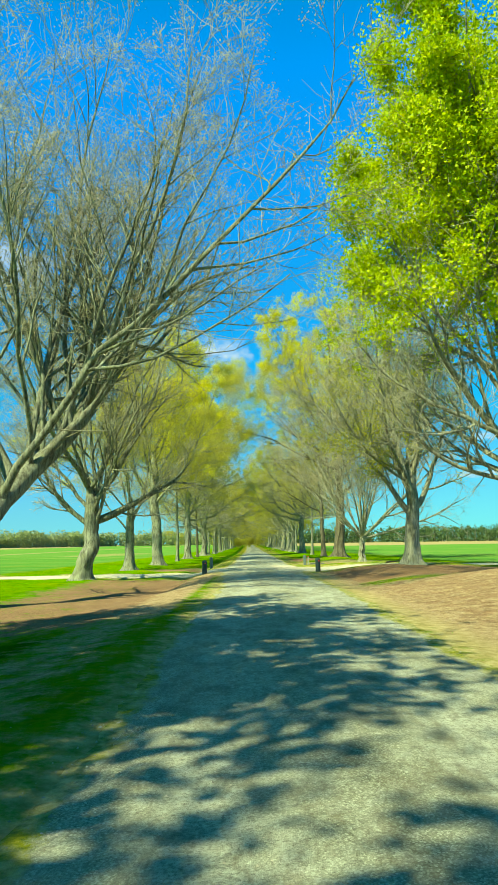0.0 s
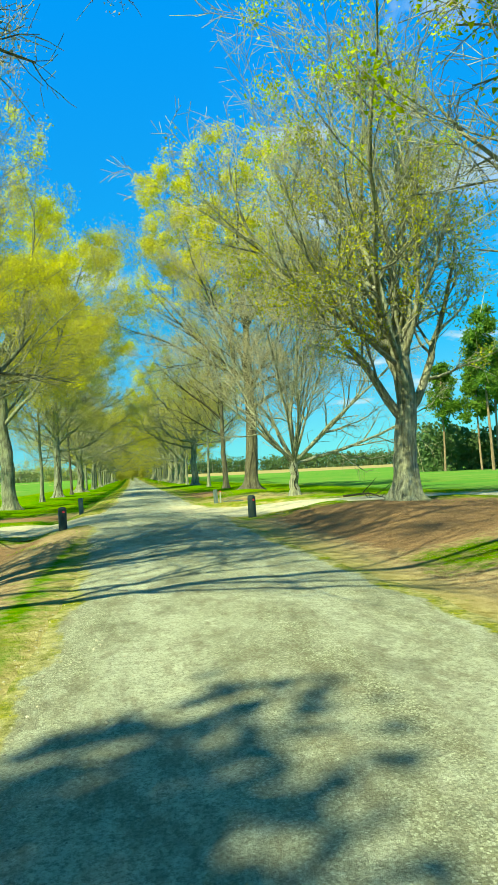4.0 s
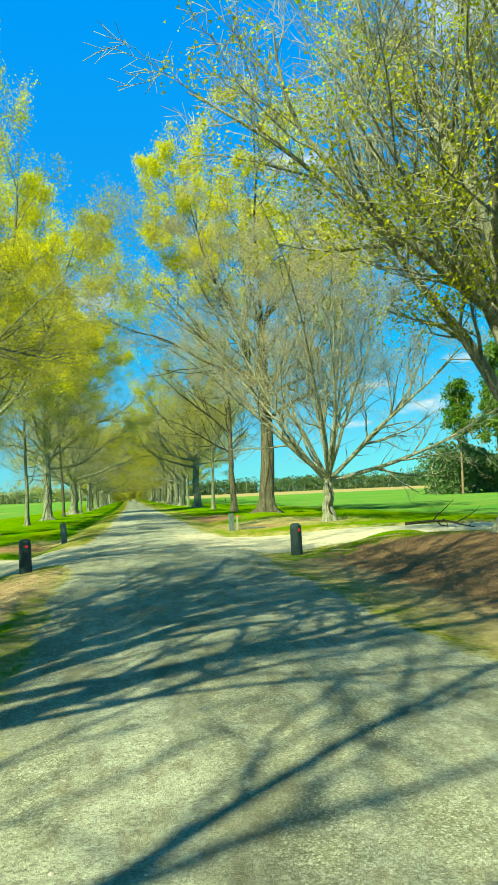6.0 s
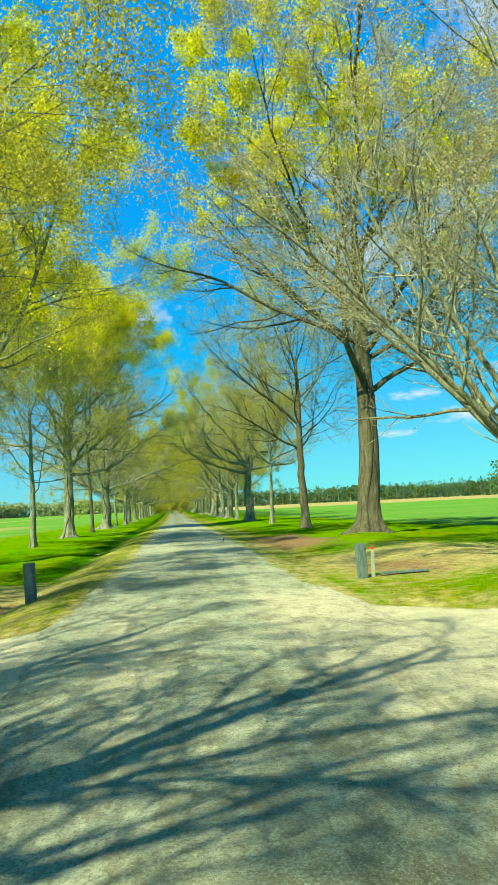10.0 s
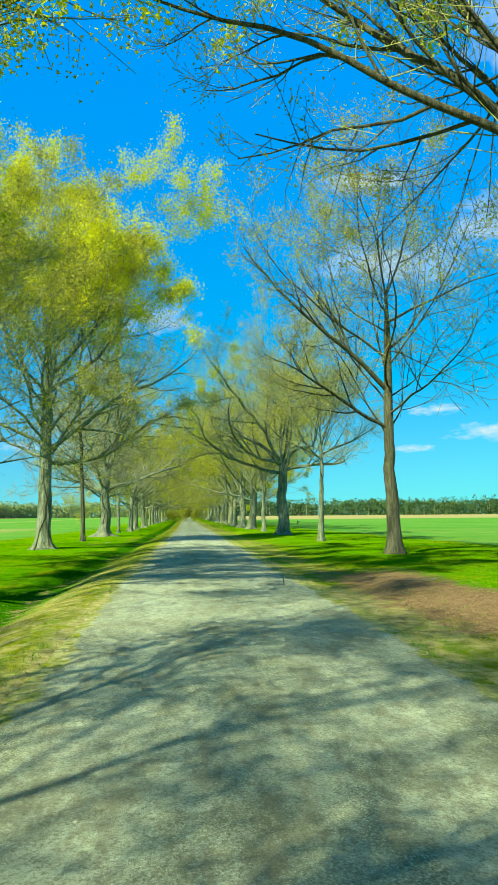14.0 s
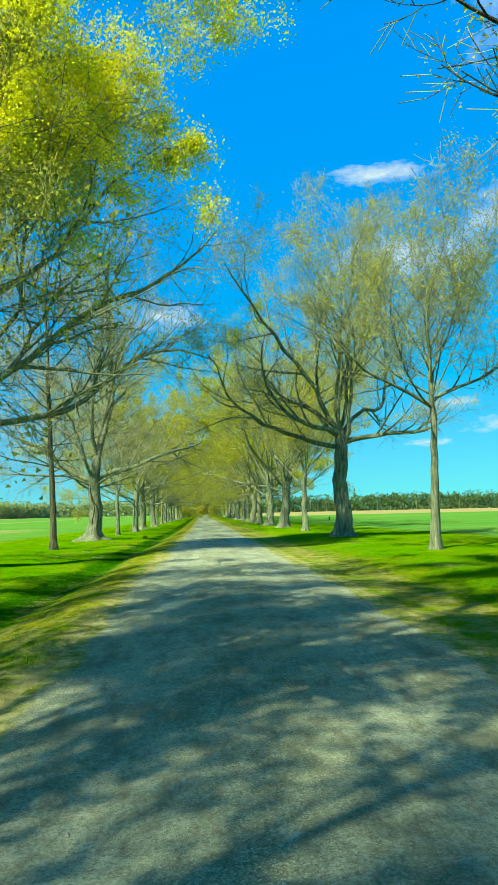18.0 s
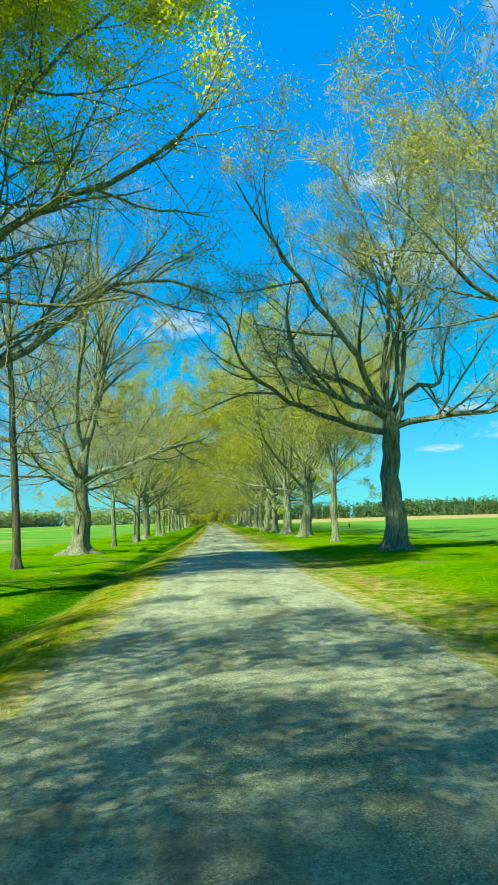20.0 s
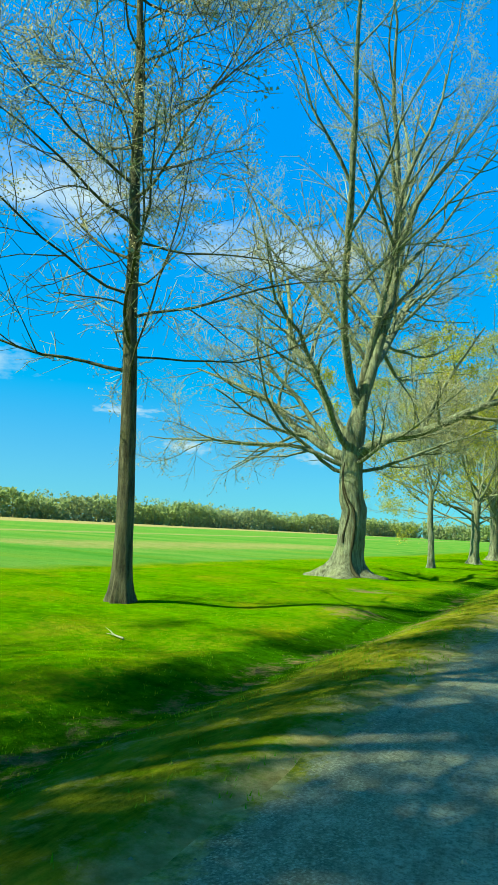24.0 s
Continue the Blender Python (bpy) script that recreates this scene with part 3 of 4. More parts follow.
    # strip of painted ditch shade on the left, a weaker dark strip right
    verge_shade = 0.95 * np.exp(-((x + 3.4) / 0.75) ** 2) * (1 - step(10, 14, Y) * (1 - step(32, 38, Y))) + 0.35 * np.exp(-((x - 4.2) / 0.8) ** 2) * step(64, 70, Y)
    lush = (0.66 * step(-3.9, -5.2, x) + 0.6 * step(4.6, 6.0, x) * step(60, 72, Y)) * (1 - step(12, 17, np.abs(x)))
    bank = np.maximum(step(2.9, 3.9, x), step(-1.0, -1.5, x)) * (1 - step(36, 40, Y))
    olive = 0.75 * np.exp(-((x + 2.0) / 1.1) ** 2) * (0.2 + 0.8 * step(30, 38, Y)) + 0.6 * np.exp(-((x - 3.9) / 1.2) ** 2) * step(32, 38, Y) + 0.5 * np.exp(-(((x + 7) / 1.5) ** 2 + ((Y - 99) / 3) ** 2))
    for name, v in (("olive", olive), ("lush", lush), ("verge_shade", verge_shade), ("bank", bank), ("litter", litter), ("dirt", dirt), ("field", field), ("straw", straw)):
        at = me.attributes.new(name, "FLOAT", "POINT")
        at.data.foreach_set("value", v.astype(np.float32).ravel())
    tagged(solid("ground", me, GROUND), "spring grass verges, leaf litter and green crop fields", "ground", "", "structure")


def strip(name, us, vs, place, material, label, category):
    U, V = np.meshgrid(us, vs)
    X, Y, Z, worn, rim = place(U, V)
    W = len(us)
    i, j = np.meshgrid(np.arange(W - 1), np.arange(len(vs) - 1))
    a = (j * W + i).ravel()
    me = mesh_of(name, np.stack([X, Y, Z], -1), np.stack([a, a + 1, a + W + 1, a + W], -1))
    for key, v in (("worn", worn), ("rim", rim)):
        at = me.attributes.new(key, "FLOAT", "POINT")
        at.data.foreach_set("value", v.astype(np.float32).ravel())
    return tagged(solid(name, me, material), label, category, "", "structure")


def build_road():
    def place(u, y):
        wob_l = 0.08 * np.sin(y * 0.37) + 0.04 * np.sin(y * 1.13 + 1) + 0.03 * np.sin(y * 2.9) + 0.02 * np.sin(y * 6.1 + 3 * np.sin(y))
        wob_r = 0.08 * np.sin(y * 0.31 + 2) + 0.04 * np.sin(y * 1.31) + 0.03 * np.sin(y * 3.3 + 1) + 0.02 * np.sin(y * 5.7 + 3 * np.sin(y))
        lo, hi = road_left(y) - 0.5 + wob_l, ROAD_R + 0.5 + wob_r
        x = lo + (hi - lo) * u
        rut = np.exp(-((u - 0.27) / 0.07) ** 2) + np.exp(-((u - 0.70) / 0.07) ** 2)
        crown = 0.075 * (1 - (2 * u - 1) ** 2) - 0.02 * rut
        bumps = 0.006 * np.sin(x * 9 + np.sin(y * 5)) * np.sin(y * 7)
        z = lie(np.clip(x, ROAD_L, ROAD_R) + shift(y), y) - 0.035 + crown + bumps - 0.06 * (np.abs(2 * u - 1) > 0.995)
        return x + shift(y), y, z, 0.6 * rut + 0.9 * step(0.84, 0.97, u) + (1.1 + 0.9 * step(0.5, 0.95, u)) * np.exp(-((y - 42.0) / 4.3) ** 4), 1.2 * step(0.70, 1.0, np.abs(2 * u - 1)) * (1 - np.exp(-((y - 41.0) / 5.5) ** 4))

    ys = np.concatenate([np.arange(-30, 130, 0.3), np.array(spaced(130, 0.5, 760, 1.06))])
    strip("road", np.linspace(0, 1, 33), ys, place, GRAVEL, "pale crushed-stone drive, dappled with tree shade", "gravel road")


def build_drive():
    def place(x, v):
        half = drive_half(x) + 0.22 * np.sin(x * 0.9) + 0.12 * np.sin(x * 2.3)
        y = drive_mid(x) + half * v
        z = lie(x, y) * (1 - 0.6 * np.exp(-np.abs(x - 0.7) / 5)) - 0.005 - 0.05 * np.abs(v) ** 3 - 0.05 * (np.abs(v) > 0.99)
        inside = on_road(x, y)
        return x, y, z * (1 - inside) - 0.03 * inside, 1.7 + 0 * x, 1.1 * step(0.8, 1.0, np.abs(v)) * (1 - inside)

    strip("side_drive", np.concatenate([np.linspace(-150, -60, 60)[:-1], np.linspace(-60, 62, 330), np.linspace(62, 150, 60)[1:]]), np.linspace(-1, 1, 25), place, SAND, "sandy side drive crossing the avenue at right angles", "gravel road")


build_ground()
build_road()
build_drive()


# ---- the avenue trees ----
NEAR = [
    # two oaks out of view, placed and sized to shade the start
    ("oak", -8.2, -7.0, "unseen broad oak in dense green leaf, set for its shade", dict(seed=8, r=0.4, trunk=8.5, taper=0.7, spread=4.2, more=20, rise=(0, 55), n2=8, n3=5, n4=2, leaf="green", leaves=24000, size=0.2, strew=0.4, low=1.0, **{"from": (0.3, 1.0)})),
    ("oak", -9.6, 2.4, "unseen broad oak in dense green leaf, set for its shade", dict(seed=9, r=0.4, trunk=9, taper=0.7, spread=5.4, more=22, rise=(0, 60), n2=8, n3=5, n4=3, leaf="green", leaves=30000, size=0.28, strew=0.5, low=1.0, **{"from": (0.2, 1.0)})),
    # added out of view on the right, no such tree is seen
    ("oak", 11.0, 6.5, "unseen oak in fresh green leaf, added beside the start", dict(seed=10, r=0.4, trunk=6, spread=5.5, more=9, rise=(25, 70), n4=4, leaf="green", leaves=15000, size=0.13, low=0.6)),
    # name, x, y, label, what it is like
    ("oak", -8.2, 17.6, "bare grey oak with a dark leaning bole", dict(seed=11, bent=True, r=0.40, trunk=6.0, lean=(3.4, 4.8), bend=1.15, taper=0.45, spread=11, more=10, rise=(52, 80), up=0.06, lr=(0.24, 0.4), n2=13, n4=6, leaves=60000, size=0.05, strew=0.2, flare=0.8,
     limbs=[(3.3, 300, 55, 9, 0.2), (3.6, 60, 48, 9, 0.15), (4.0, 350, 55, 11, 0.13), (4.6, 25, 52, 11, 0.16), (5.0, 40, 62, 11, 0.15), (5.2, 8, 60, 10, 0.13)])),
    ("maple", 9.2, 21.5, "tall maple in bright fresh green leaf", dict(seed=12, bark="pale", r=0.42, trunk=10, taper=0.5, lean=(-0.6, 0), spread=7.6, more=16, rise=(25, 70), up=0.05, leaf="green", limbs=[(3.2, 265, 45, 7, 0.14), (2.9, 300, 25, 6, 0.1), (2.6, 250, 15, 6.5, 0.09), (3.4, 235, 28, 7, 0.1), (2.8, 320, 12, 7, 0.09)], n3=6, n4=5, leaves=230000, size=0.105, strew=0.28, low=-0.3, high=1.7, **{"from": (0.3, 1.0)})),
    ("oak", -7.75, 33.2, "bare spreading oak with one low dark limb", dict(seed=13, bent=True, r=0.40, trunk=4.6, spread=7.2, more=10, rise=(24, 74), up=0.04, n2=10, leaves=18000, size=0.05, strew=0.25, flare=0.6,
     limbs=[(2.7, 85, 8, 6.0, 0.2), (2.5, 285, 20, 5.5, 0.13), (3.6, 100, 40, 8, 0.16), (4.1, 195, 48, 9, 0.13)])),
    ("maple", 8.0, 33.9, "maple with pale bole and young yellow-green leaves", dict(seed=14, bark="pale", r=0.37, trunk=5.5, taper=0.4, spread=7.6, more=15, rise=(38, 76), leaf="olive", n4=5, leaves=22000, size=0.065, strew=0.24, low=0.9, high=-1.6, flare=0.8,
     haze=[("green", 8000, 0.085, -0.5, 1.0, 0.6)],
     limbs=[(2.3, 262, 38, 5.5, 0.16), (2.6, 85, 38, 6.0, 0.15), (3.6, 285, 66, 10, 0.18), (3.2, 210, 55, 9, 0.15), (4.4, 250, 18, 8, 0.11), (4.8, 285, 24, 8, 0.10), (4.0, 222, 12, 7, 0.08)], **{"from": (0.5, 1.0)})),
    ("oak", -7.8, 46.2, "bare oak with pale ridged bark", dict(seed=15, r=0.30, trunk=5, spread=9.5, more=9, rise=(20, 68), leaf="bud", leaves=110000, size=0.06, strew=0.35, low=0.7)),
    ("elm", 7.6, 46.9, "vase-shaped bare elm forking low into many stems", dict(seed=16, vines=[(170, 190, 0.3, 1.7, 0.03), (150, 205, 0.9, 1.7, 0.025)], bark="pale", r=0.21, trunk=1.75, taper=0.1, spread=8.6, more=17, rise=(24, 76), up=0.035, wob=0.06, lr=(0.32, 0.5), n3=6, n4=4, bent=True, fine=0.005, leaves=85000, size=0.043, strew=0.22, low=0.0, high=1.2, flare=0.5, ratio2=0.42,
     limbs=[(1.5, 95, 22, 7.5, 0.10), (1.5, 292, 50, 7, 0.09), (1.6, 75, 38, 8.5, 0.09), (1.6, 110, 33, 8, 0.09), (1.65, 255, 45, 8.5, 0.08)], **{"from": (0.82, 1.0)})),
    ("oak", -7.8, 60.2, "great oak with olive buds and yellow crown", dict(seed=17, r=0.45, trunk=10, spread=9.2, more=11, rise=(10, 66), leaf="yellow", n4=4, leaves=115000, size=0.09, gaps=-0.4, strew=0.26, low=0.1, high=1.2, haze=[("bud", 40000, 0.07, 1.0, -0.4, -1.2)], **{"from": (0.5, 1.0)})),
    ("tulip_tree", 7.75, 60.3, "great straight-boled tulip tree with grooved bark", dict(seed=18, vines=[(200, 175, 0.0, 6.0, 0.05), (150, 172, 0.0, 4.2, 0.045)], r=0.46, trunk=13, taper=0.6, spread=8.2, more=16, rise=(5, 48), up=0.07, bark="brown", leaf="yellow", n4=4, leaves=90000, size=0.095, gaps=0.0, strew=0.22, low=-0.45, high=1.6, flare=1.2, haze=[("bud", 40000, 0.06, 0.8, 0.0, -1.0)],
     limbs=[(7.5, 265, 30, 10.5, 0.10), (6.8, 75, 25, 7, 0.12), (9, 300, 28, 10, 0.06), (10.5, 338, 30, 8, 0.05, -0.12)], **{"from": (0.42, 1.0)})),
    ("oak", -7.65, 74.0, "slender young oak with dark straight bole", dict(seed=19, r=0.17, trunk=9, taper=0.7, spread=7.2, more=20, rise=(0, 45), lr=(0.15, 0.28), cone=0.3, flare=0.6, n4=4, leaf="bud", leaves=60000, size=0.072, strew=0.25, **{"from": (0.32, 1.0)})),
    ("oak", 7.75, 73.8, "bare dark-boled oak, upswept limbs", dict(seed=20, r=0.26, trunk=10, taper=0.65, spread=6.0, more=16, rise=(4, 58), lr=(0.16, 0.3), n2=9, n3=5, n4=4, cone=0.15, bark="brown", flare=0.6, up=0.05, leaf="bud", leaves=24000, size=0.055, strew=0.25, low=0.0, high=0.9,
     limbs=[(4.6, 260, 22, 5.5, 0.08), (6.0, 250, 40, 7.5, 0.1)], **{"from": (0.42, 1.0)})),
    ("oak", -7.95, 89.4, "great oak topped with yellow-green flowers", dict(seed=21, bent=True, vines=[(215, 130, 0.0, 3.2, 0.05), (120, 190, 0.0, 5.0, 0.04)], r=0.43, trunk=11, taper=0.45, spread=11.0, more=11, wob=0.2, rise=(35, 72), lr=(0.16, 0.3), leaf="yellow", n4=4, leaves=200000, size=0.10, gaps=-1.1, strew=0.34, low=-0.5, high=2.0,
     haze=[("bud", 100000, 0.055, 0.3, 1.2, -1.2)],
     limbs=[(5.0, 93, 6, 10.5, 0.13), (5.6, 70, 40, 11, 0.15), (5.2, 290, 20, 7, 0.1), (6.5, 120, 30, 10, 0.11), (5.4, 28, 22, 11, 0.14), (6.0, 170, 22, 10, 0.09), (8, 160, 40, 10, 0.09), (9.0, 76, 38, 10.5, 0.13), (10, 60, 45, 10, 0.12)], **{"from": (0.52, 1.0)})),
    ("oak", 7.75, 88.0, "slender bare young oak", dict(seed=22, r=0.165, trunk=7, taper=0.7, spread=4.5, more=15, rise=(10, 60), lr=(0.18, 0.34), flare=0.5, n4=4, leaf="bud", leaves=20000, size=0.055, strew=0.25,
     limbs=[(4.7, 262, 32, 5.5, 0.08), (4.9, 80, 32, 4.5, 0.07)], **{"from": (0.66, 1.0)})),
    ("oak", -7.85, 103.4, "slender bare young oak with layered side branches", dict(seed=23, bent=True, r=0.18, trunk=15, lean=(-0.55, -0.4), taper=0.75, spread=6.4, more=36, dense=0.8, rise=(-14, 26), cone=0.66, flare=0.7, lr=(0.13, 0.24), n2=8, n3=5, n4=4, up=0.03, leaves=30000, size=0.045, strew=0.2, bark="brown", **{"from": (0.27, 0.98)})),
    ("oak", 7.45, 101.8, "great bare oak reaching long limbs over the drive", dict(seed=24, bent=True, r=0.43, trunk=6.2, taper=0.3, spread=9.0, more=8, rise=(36, 70), up=0.05, wob=0.2, lr=(0.26, 0.42), n3=6, n4=4, leaves=26000, size=0.055, strew=0.2, flare=0.7, haze=[("bud", 30000, 0.06, 0.2, 0.8, 0.0)],
     limbs=[(4.7, 262, 12, 9.5, 0.14), (5.5, 256, 34, 11, 0.15), (5.2, 285, 44, 10.5, 0.15), (4.9, 85, 20, 8, 0.15), (5.4, 235, 24, 8, 0.15)], **{"from": (0.75, 1.0)})),
    ("oak", -7.9, 116.8, "great bare oak with flared roots and many limbs", dict(seed=25, bent=True, vines=[(135, 205, 0.0, 3.9, 0.06), (190, 205, 1.2, 4.1, 0.04)], r=0.50, trunk=6.6, taper=0.3, spread=13.0, more=8, rise=(50, 80), up=0.04, wob=0.15, lr=(0.46, 0.64), n3=6, n4=5, leaves=44000, size=0.05, strew=0.22, flare=1.6,
     limbs=[(4.2, 275, 25, 9.5, 0.2), (4.2, 100, 32, 10.5, 0.2), (3.9, 290, 18, 8, 0.14), (4.1, 120, 12, 6, 0.08), (3.7, 262, 8, 7.5, 0.08), (3.9, 240, 14, 8, 0.09), (3.8, 72, 10, 6.5, 0.07), (4.4, 215, 30, 9, 0.12)], **{"from": (0.66, 1.0)})),
    ("oak", 7.5, 116.2, "small bare oak with round twiggy head", dict(seed=26, r=0.21, trunk=4.6, spread=5.0, more=11, rise=(20, 70), flare=0.5, n4=4, leaf="bud", leaves=20000, size=0.07, strew=0.25, **{"from": (0.7, 1.0)})),
    ("oak", -7.95, 131.5, "small bare oak with upswept branches", dict(seed=27, r=0.18, trunk=4.6, spread=5.8, more=10, rise=(25, 72), flare=0.5, n4=4, **{"from": (0.72, 1.0)})),
    ("oak", 7.7, 131.8, "oak with wide olive-budded crown", dict(seed=28, r=0.45, trunk=6.5, spread=11.5, more=15, rise=(5, 62), leaf="bud", n4=4, leaves=95000, size=0.08, strew=0.34, low=0.6, **{"from": (0.5, 1.0)})),
]
for name, x, y, label, spec in NEAR:
    tree = make_tree(name, spec, label)
    tree.matrix_basis = pose(x, y, float(level(x, y)) - 0.02)

KINDS = [
    make_tree("oak", dict(seed=41, r=0.42, trunk=6.5, spread=13.0, more=17, rise=(-12, 60), n2=6, n3=4, n4=1, fine=0.014, leaf="bud", leaves=60000, size=0.115, strew=0.36, tuft=20, gaps=-0.1, clump=0.7, low=0.7, **{"from": (0.5, 1.0)}), "oak with wide olive-budded crown"),
    make_tree("oak", dict(seed=42, r=0.22, trunk=7, taper=0.6, spread=8.5, more=14, rise=(-10, 55), n2=6, n3=4, n4=1, fine=0.014, leaf="bud", leaves=20000, size=0.11, strew=0.45), "slender young oak just budding"),
    make_tree("oak", dict(seed=43, r=0.45, trunk=7, spread=13, more=17, rise=(-12, 62), n2=6, n3=4, n4=1, fine=0.014, leaf="olive", leaves=60000, size=0.115, strew=0.36, tuft=20, gaps=-0.1, clump=0.7, low=0.4, high=1.1), "oak with a yellow-green crown"),
    make_tree("oak", dict(seed=44, r=0.34, trunk=5.5, spread=12, more=16, rise=(-10, 62), n2=6, n3=4, n4=1, fine=0.014, leaf="bud", leaves=60000, size=0.115, strew=0.36, tuft=20, gaps=-0.1, clump=0.7, low=0.7), "oak with a thin twiggy crown"),
    make_tree("oak", dict(seed=45, r=0.42, trunk=6, spread=13, more=12, rise=(-12, 62), n2=4, n3=2, n4=1, fine=0.02, dense=0.4, leaf="bud", leaves=9000, size=0.36, strew=0.6, tuft=20, gaps=0.3, clump=0.6, low=0.7), "distant oak with olive-budded crown"),
    make_tree("oak", dict(seed=46, r=0.36, trunk=6, spread=12.5, more=12, rise=(-12, 62), n2=4, n3=2, n4=1, fine=0.02, dense=0.4, leaf="olive", leaves=9000, size=0.36, strew=0.6, tuft=20, gaps=0.3, clump=0.6, low=0.5), "distant oak with yellowish crown"),
]
used = set()
pick = random.Random(5)
for side in (-1, 1):
    for k in range(36):
        y = (144.6 if side < 0 else 146.2) + 14.25 * k + pick.uniform(-0.8, 0.8)
        kind = pick.choice((0, 1, 2, 3, 0)) if k else (3 if side < 0 else 2)
        if k > 7:
            kind = pick.choice((4, 4, 5))
        x = 7.8 * side + float(shift(y)) + pick.uniform(-0.3, 0.3)
        m = pose(x, y, float(level(x, y)) - 0.02, 0, 0, pick.uniform(0, 360))
        if kind in used:
            copy_thing(KINDS[kind], m)
        else:
            used.add(kind)
            KINDS[kind].matrix_basis = m


# ---- woods beyond the fields ----
def on_line(points, n, rng, depth):
    p = np.array(points, float)
    d = np.linalg.norm(np.diff(p, axis=0), axis=1)
    s = rng.uniform(0, d.sum(), n)
    c = np.concatenate([[0], np.cumsum(d)])
    i = np.clip(np.searchsorted(c, s) - 1, 0, len(d) - 1)
    u = ((s - c[i]) / d[i])[:, None]
    q = p[i] * (1 - u) + p[i + 1] * u
    way = unit(p[i + 1] - p[i])
    out_ = np.stack([way[:, 1], -way[:, 0]], -1) * np.sign((q * np.stack([way[:, 1], -way[:, 0]], -1)).sum(1))[:, None]
    return q + out_ * (depth * rng.random(n) ** 1.5)[:, None]


def build_woods(name, points, n, tall, material, label, seed, fill=90, conifer=0.0, grain=1.0, hedge=0):
    """A wood edge: crowns with their boles, and a closed fringe of scrub and saplings under them."""
    rng = np.random.default_rng(seed)
    q = on_line(points, n, rng, 40)
    h = tall * rng.uniform(0.72, 1.12, n)
    z0 = lie(q[:, 0], q[:, 1])
    w = h * rng.uniform(0.24, 0.40, n)
    k = np.repeat(np.arange(n), fill)
    cone = (rng.random(n) < conifer)[k]
    f = 0.25 + 0.75 * rng.random(len(k)) ** 0.9
    wide = np.where(cone, 1.3 * (1.08 - f), 1.15 - 0.8 * f ** 2.6) * w[k] * np.sqrt(rng.random(len(k)))
    turn = rng.uniform(0, 6.2832, len(k))
    c = np.stack([q[k, 0] + np.cos(turn) * wide, q[k, 1] + np.sin(turn) * wide, z0[k] + h[k] * f], -1)
    if hedge:
        s = on_line(points, hedge, rng, 18)
        rise = tall * (0.80 + 0.12 * np.sin(s[:, 0] * 0.11 + s[:, 1] * 0.07) + 0.1 * np.sin(s[:, 0] * 0.37 - s[:, 1] * 0.29))
        c = np.concatenate([c, np.stack([s[:, 0], s[:, 1], lie(s[:, 0], s[:, 1]) + rise * rng.random(hedge)], -1)])
    a = unit(rng.normal(size=c.shape))
    b = unit(np.cross(a, rng.normal(size=c.shape)))
    r = rng.uniform(0.35, 0.95, len(c)) * grain
    r[len(k):] *= 1.6
    r = r[:, None]
    V = np.stack([c - a * r, c - b * r * 0.7, c + a * r, c + b * r * 0.7], 1)
    i = np.arange(len(c))[:, None] * 4
    base = tagged(new(name), label, "trees", "", "stuff")
    solid("foliage", mesh_of("foliage", V, i + np.arange(4)[None], None, False), material, base, "", "stuff")
    P = np.stack([np.concatenate([q, z0[:, None] - 0.3], 1), np.concatenate([q + rng.normal(size=q.shape) * 0.3, (z0 + h * 0.5)[:, None]], 1), np.concatenate([q + rng.normal(size=q.shape) * 0.6, (z0 + h * 0.97)[:, None]], 1)], 1)
    if hedge:
        s = on_line(points, n // 6, rng, 3)
        g, hs = lie(s[:, 0], s[:, 1]), tall * rng.uniform(0.5, 0.95, n // 6)
        lean = rng.normal(size=s.shape) * 0.4
        P = np.concatenate([P, np.stack([np.concatenate([s, g[:, None] - 0.3], 1), np.concatenate([s + lean * 0.5, (g + hs * 0.5)[:, None]], 1), np.concatenate([s + lean, (g + hs)[:, None]], 1)], 1)])
        h = np.concatenate([h, hs])
    R = (h * 0.011)[:, None] * np.array([[1.0, 0.7, 0.15]])
    V, Q = tubes(P, R, 3)
    solid("trunkwork", mesh_of("trunkwork", V, Q), TWIG_PALE, base, "", "stuff")


build_woods("woodland", [(-420, -60), (-270, 250), (-215, 420), (-205, 540), (-130, 680), (-4, 700)], 1000, 14, LEAF_BARE, "distant woodland edge of bare and budding trees", 61, 30, 0.0, 0.95, 46000)
build_woods("pine_woodland", [(-12, 700), (120, 690), (230, 600), (290, 420), (330, 200), (420, -60)], 1000, 14.5, LEAF_WOODS, "distant dark green pine wood behind the field", 62, 30, 0.5, 0.95, 46000)


BARK_PINE = make_bark("pine_bark", (0.12, 0.08, 0.05), (0.44, 0.32, 0.22), (0.30, 0.25, 0.15))


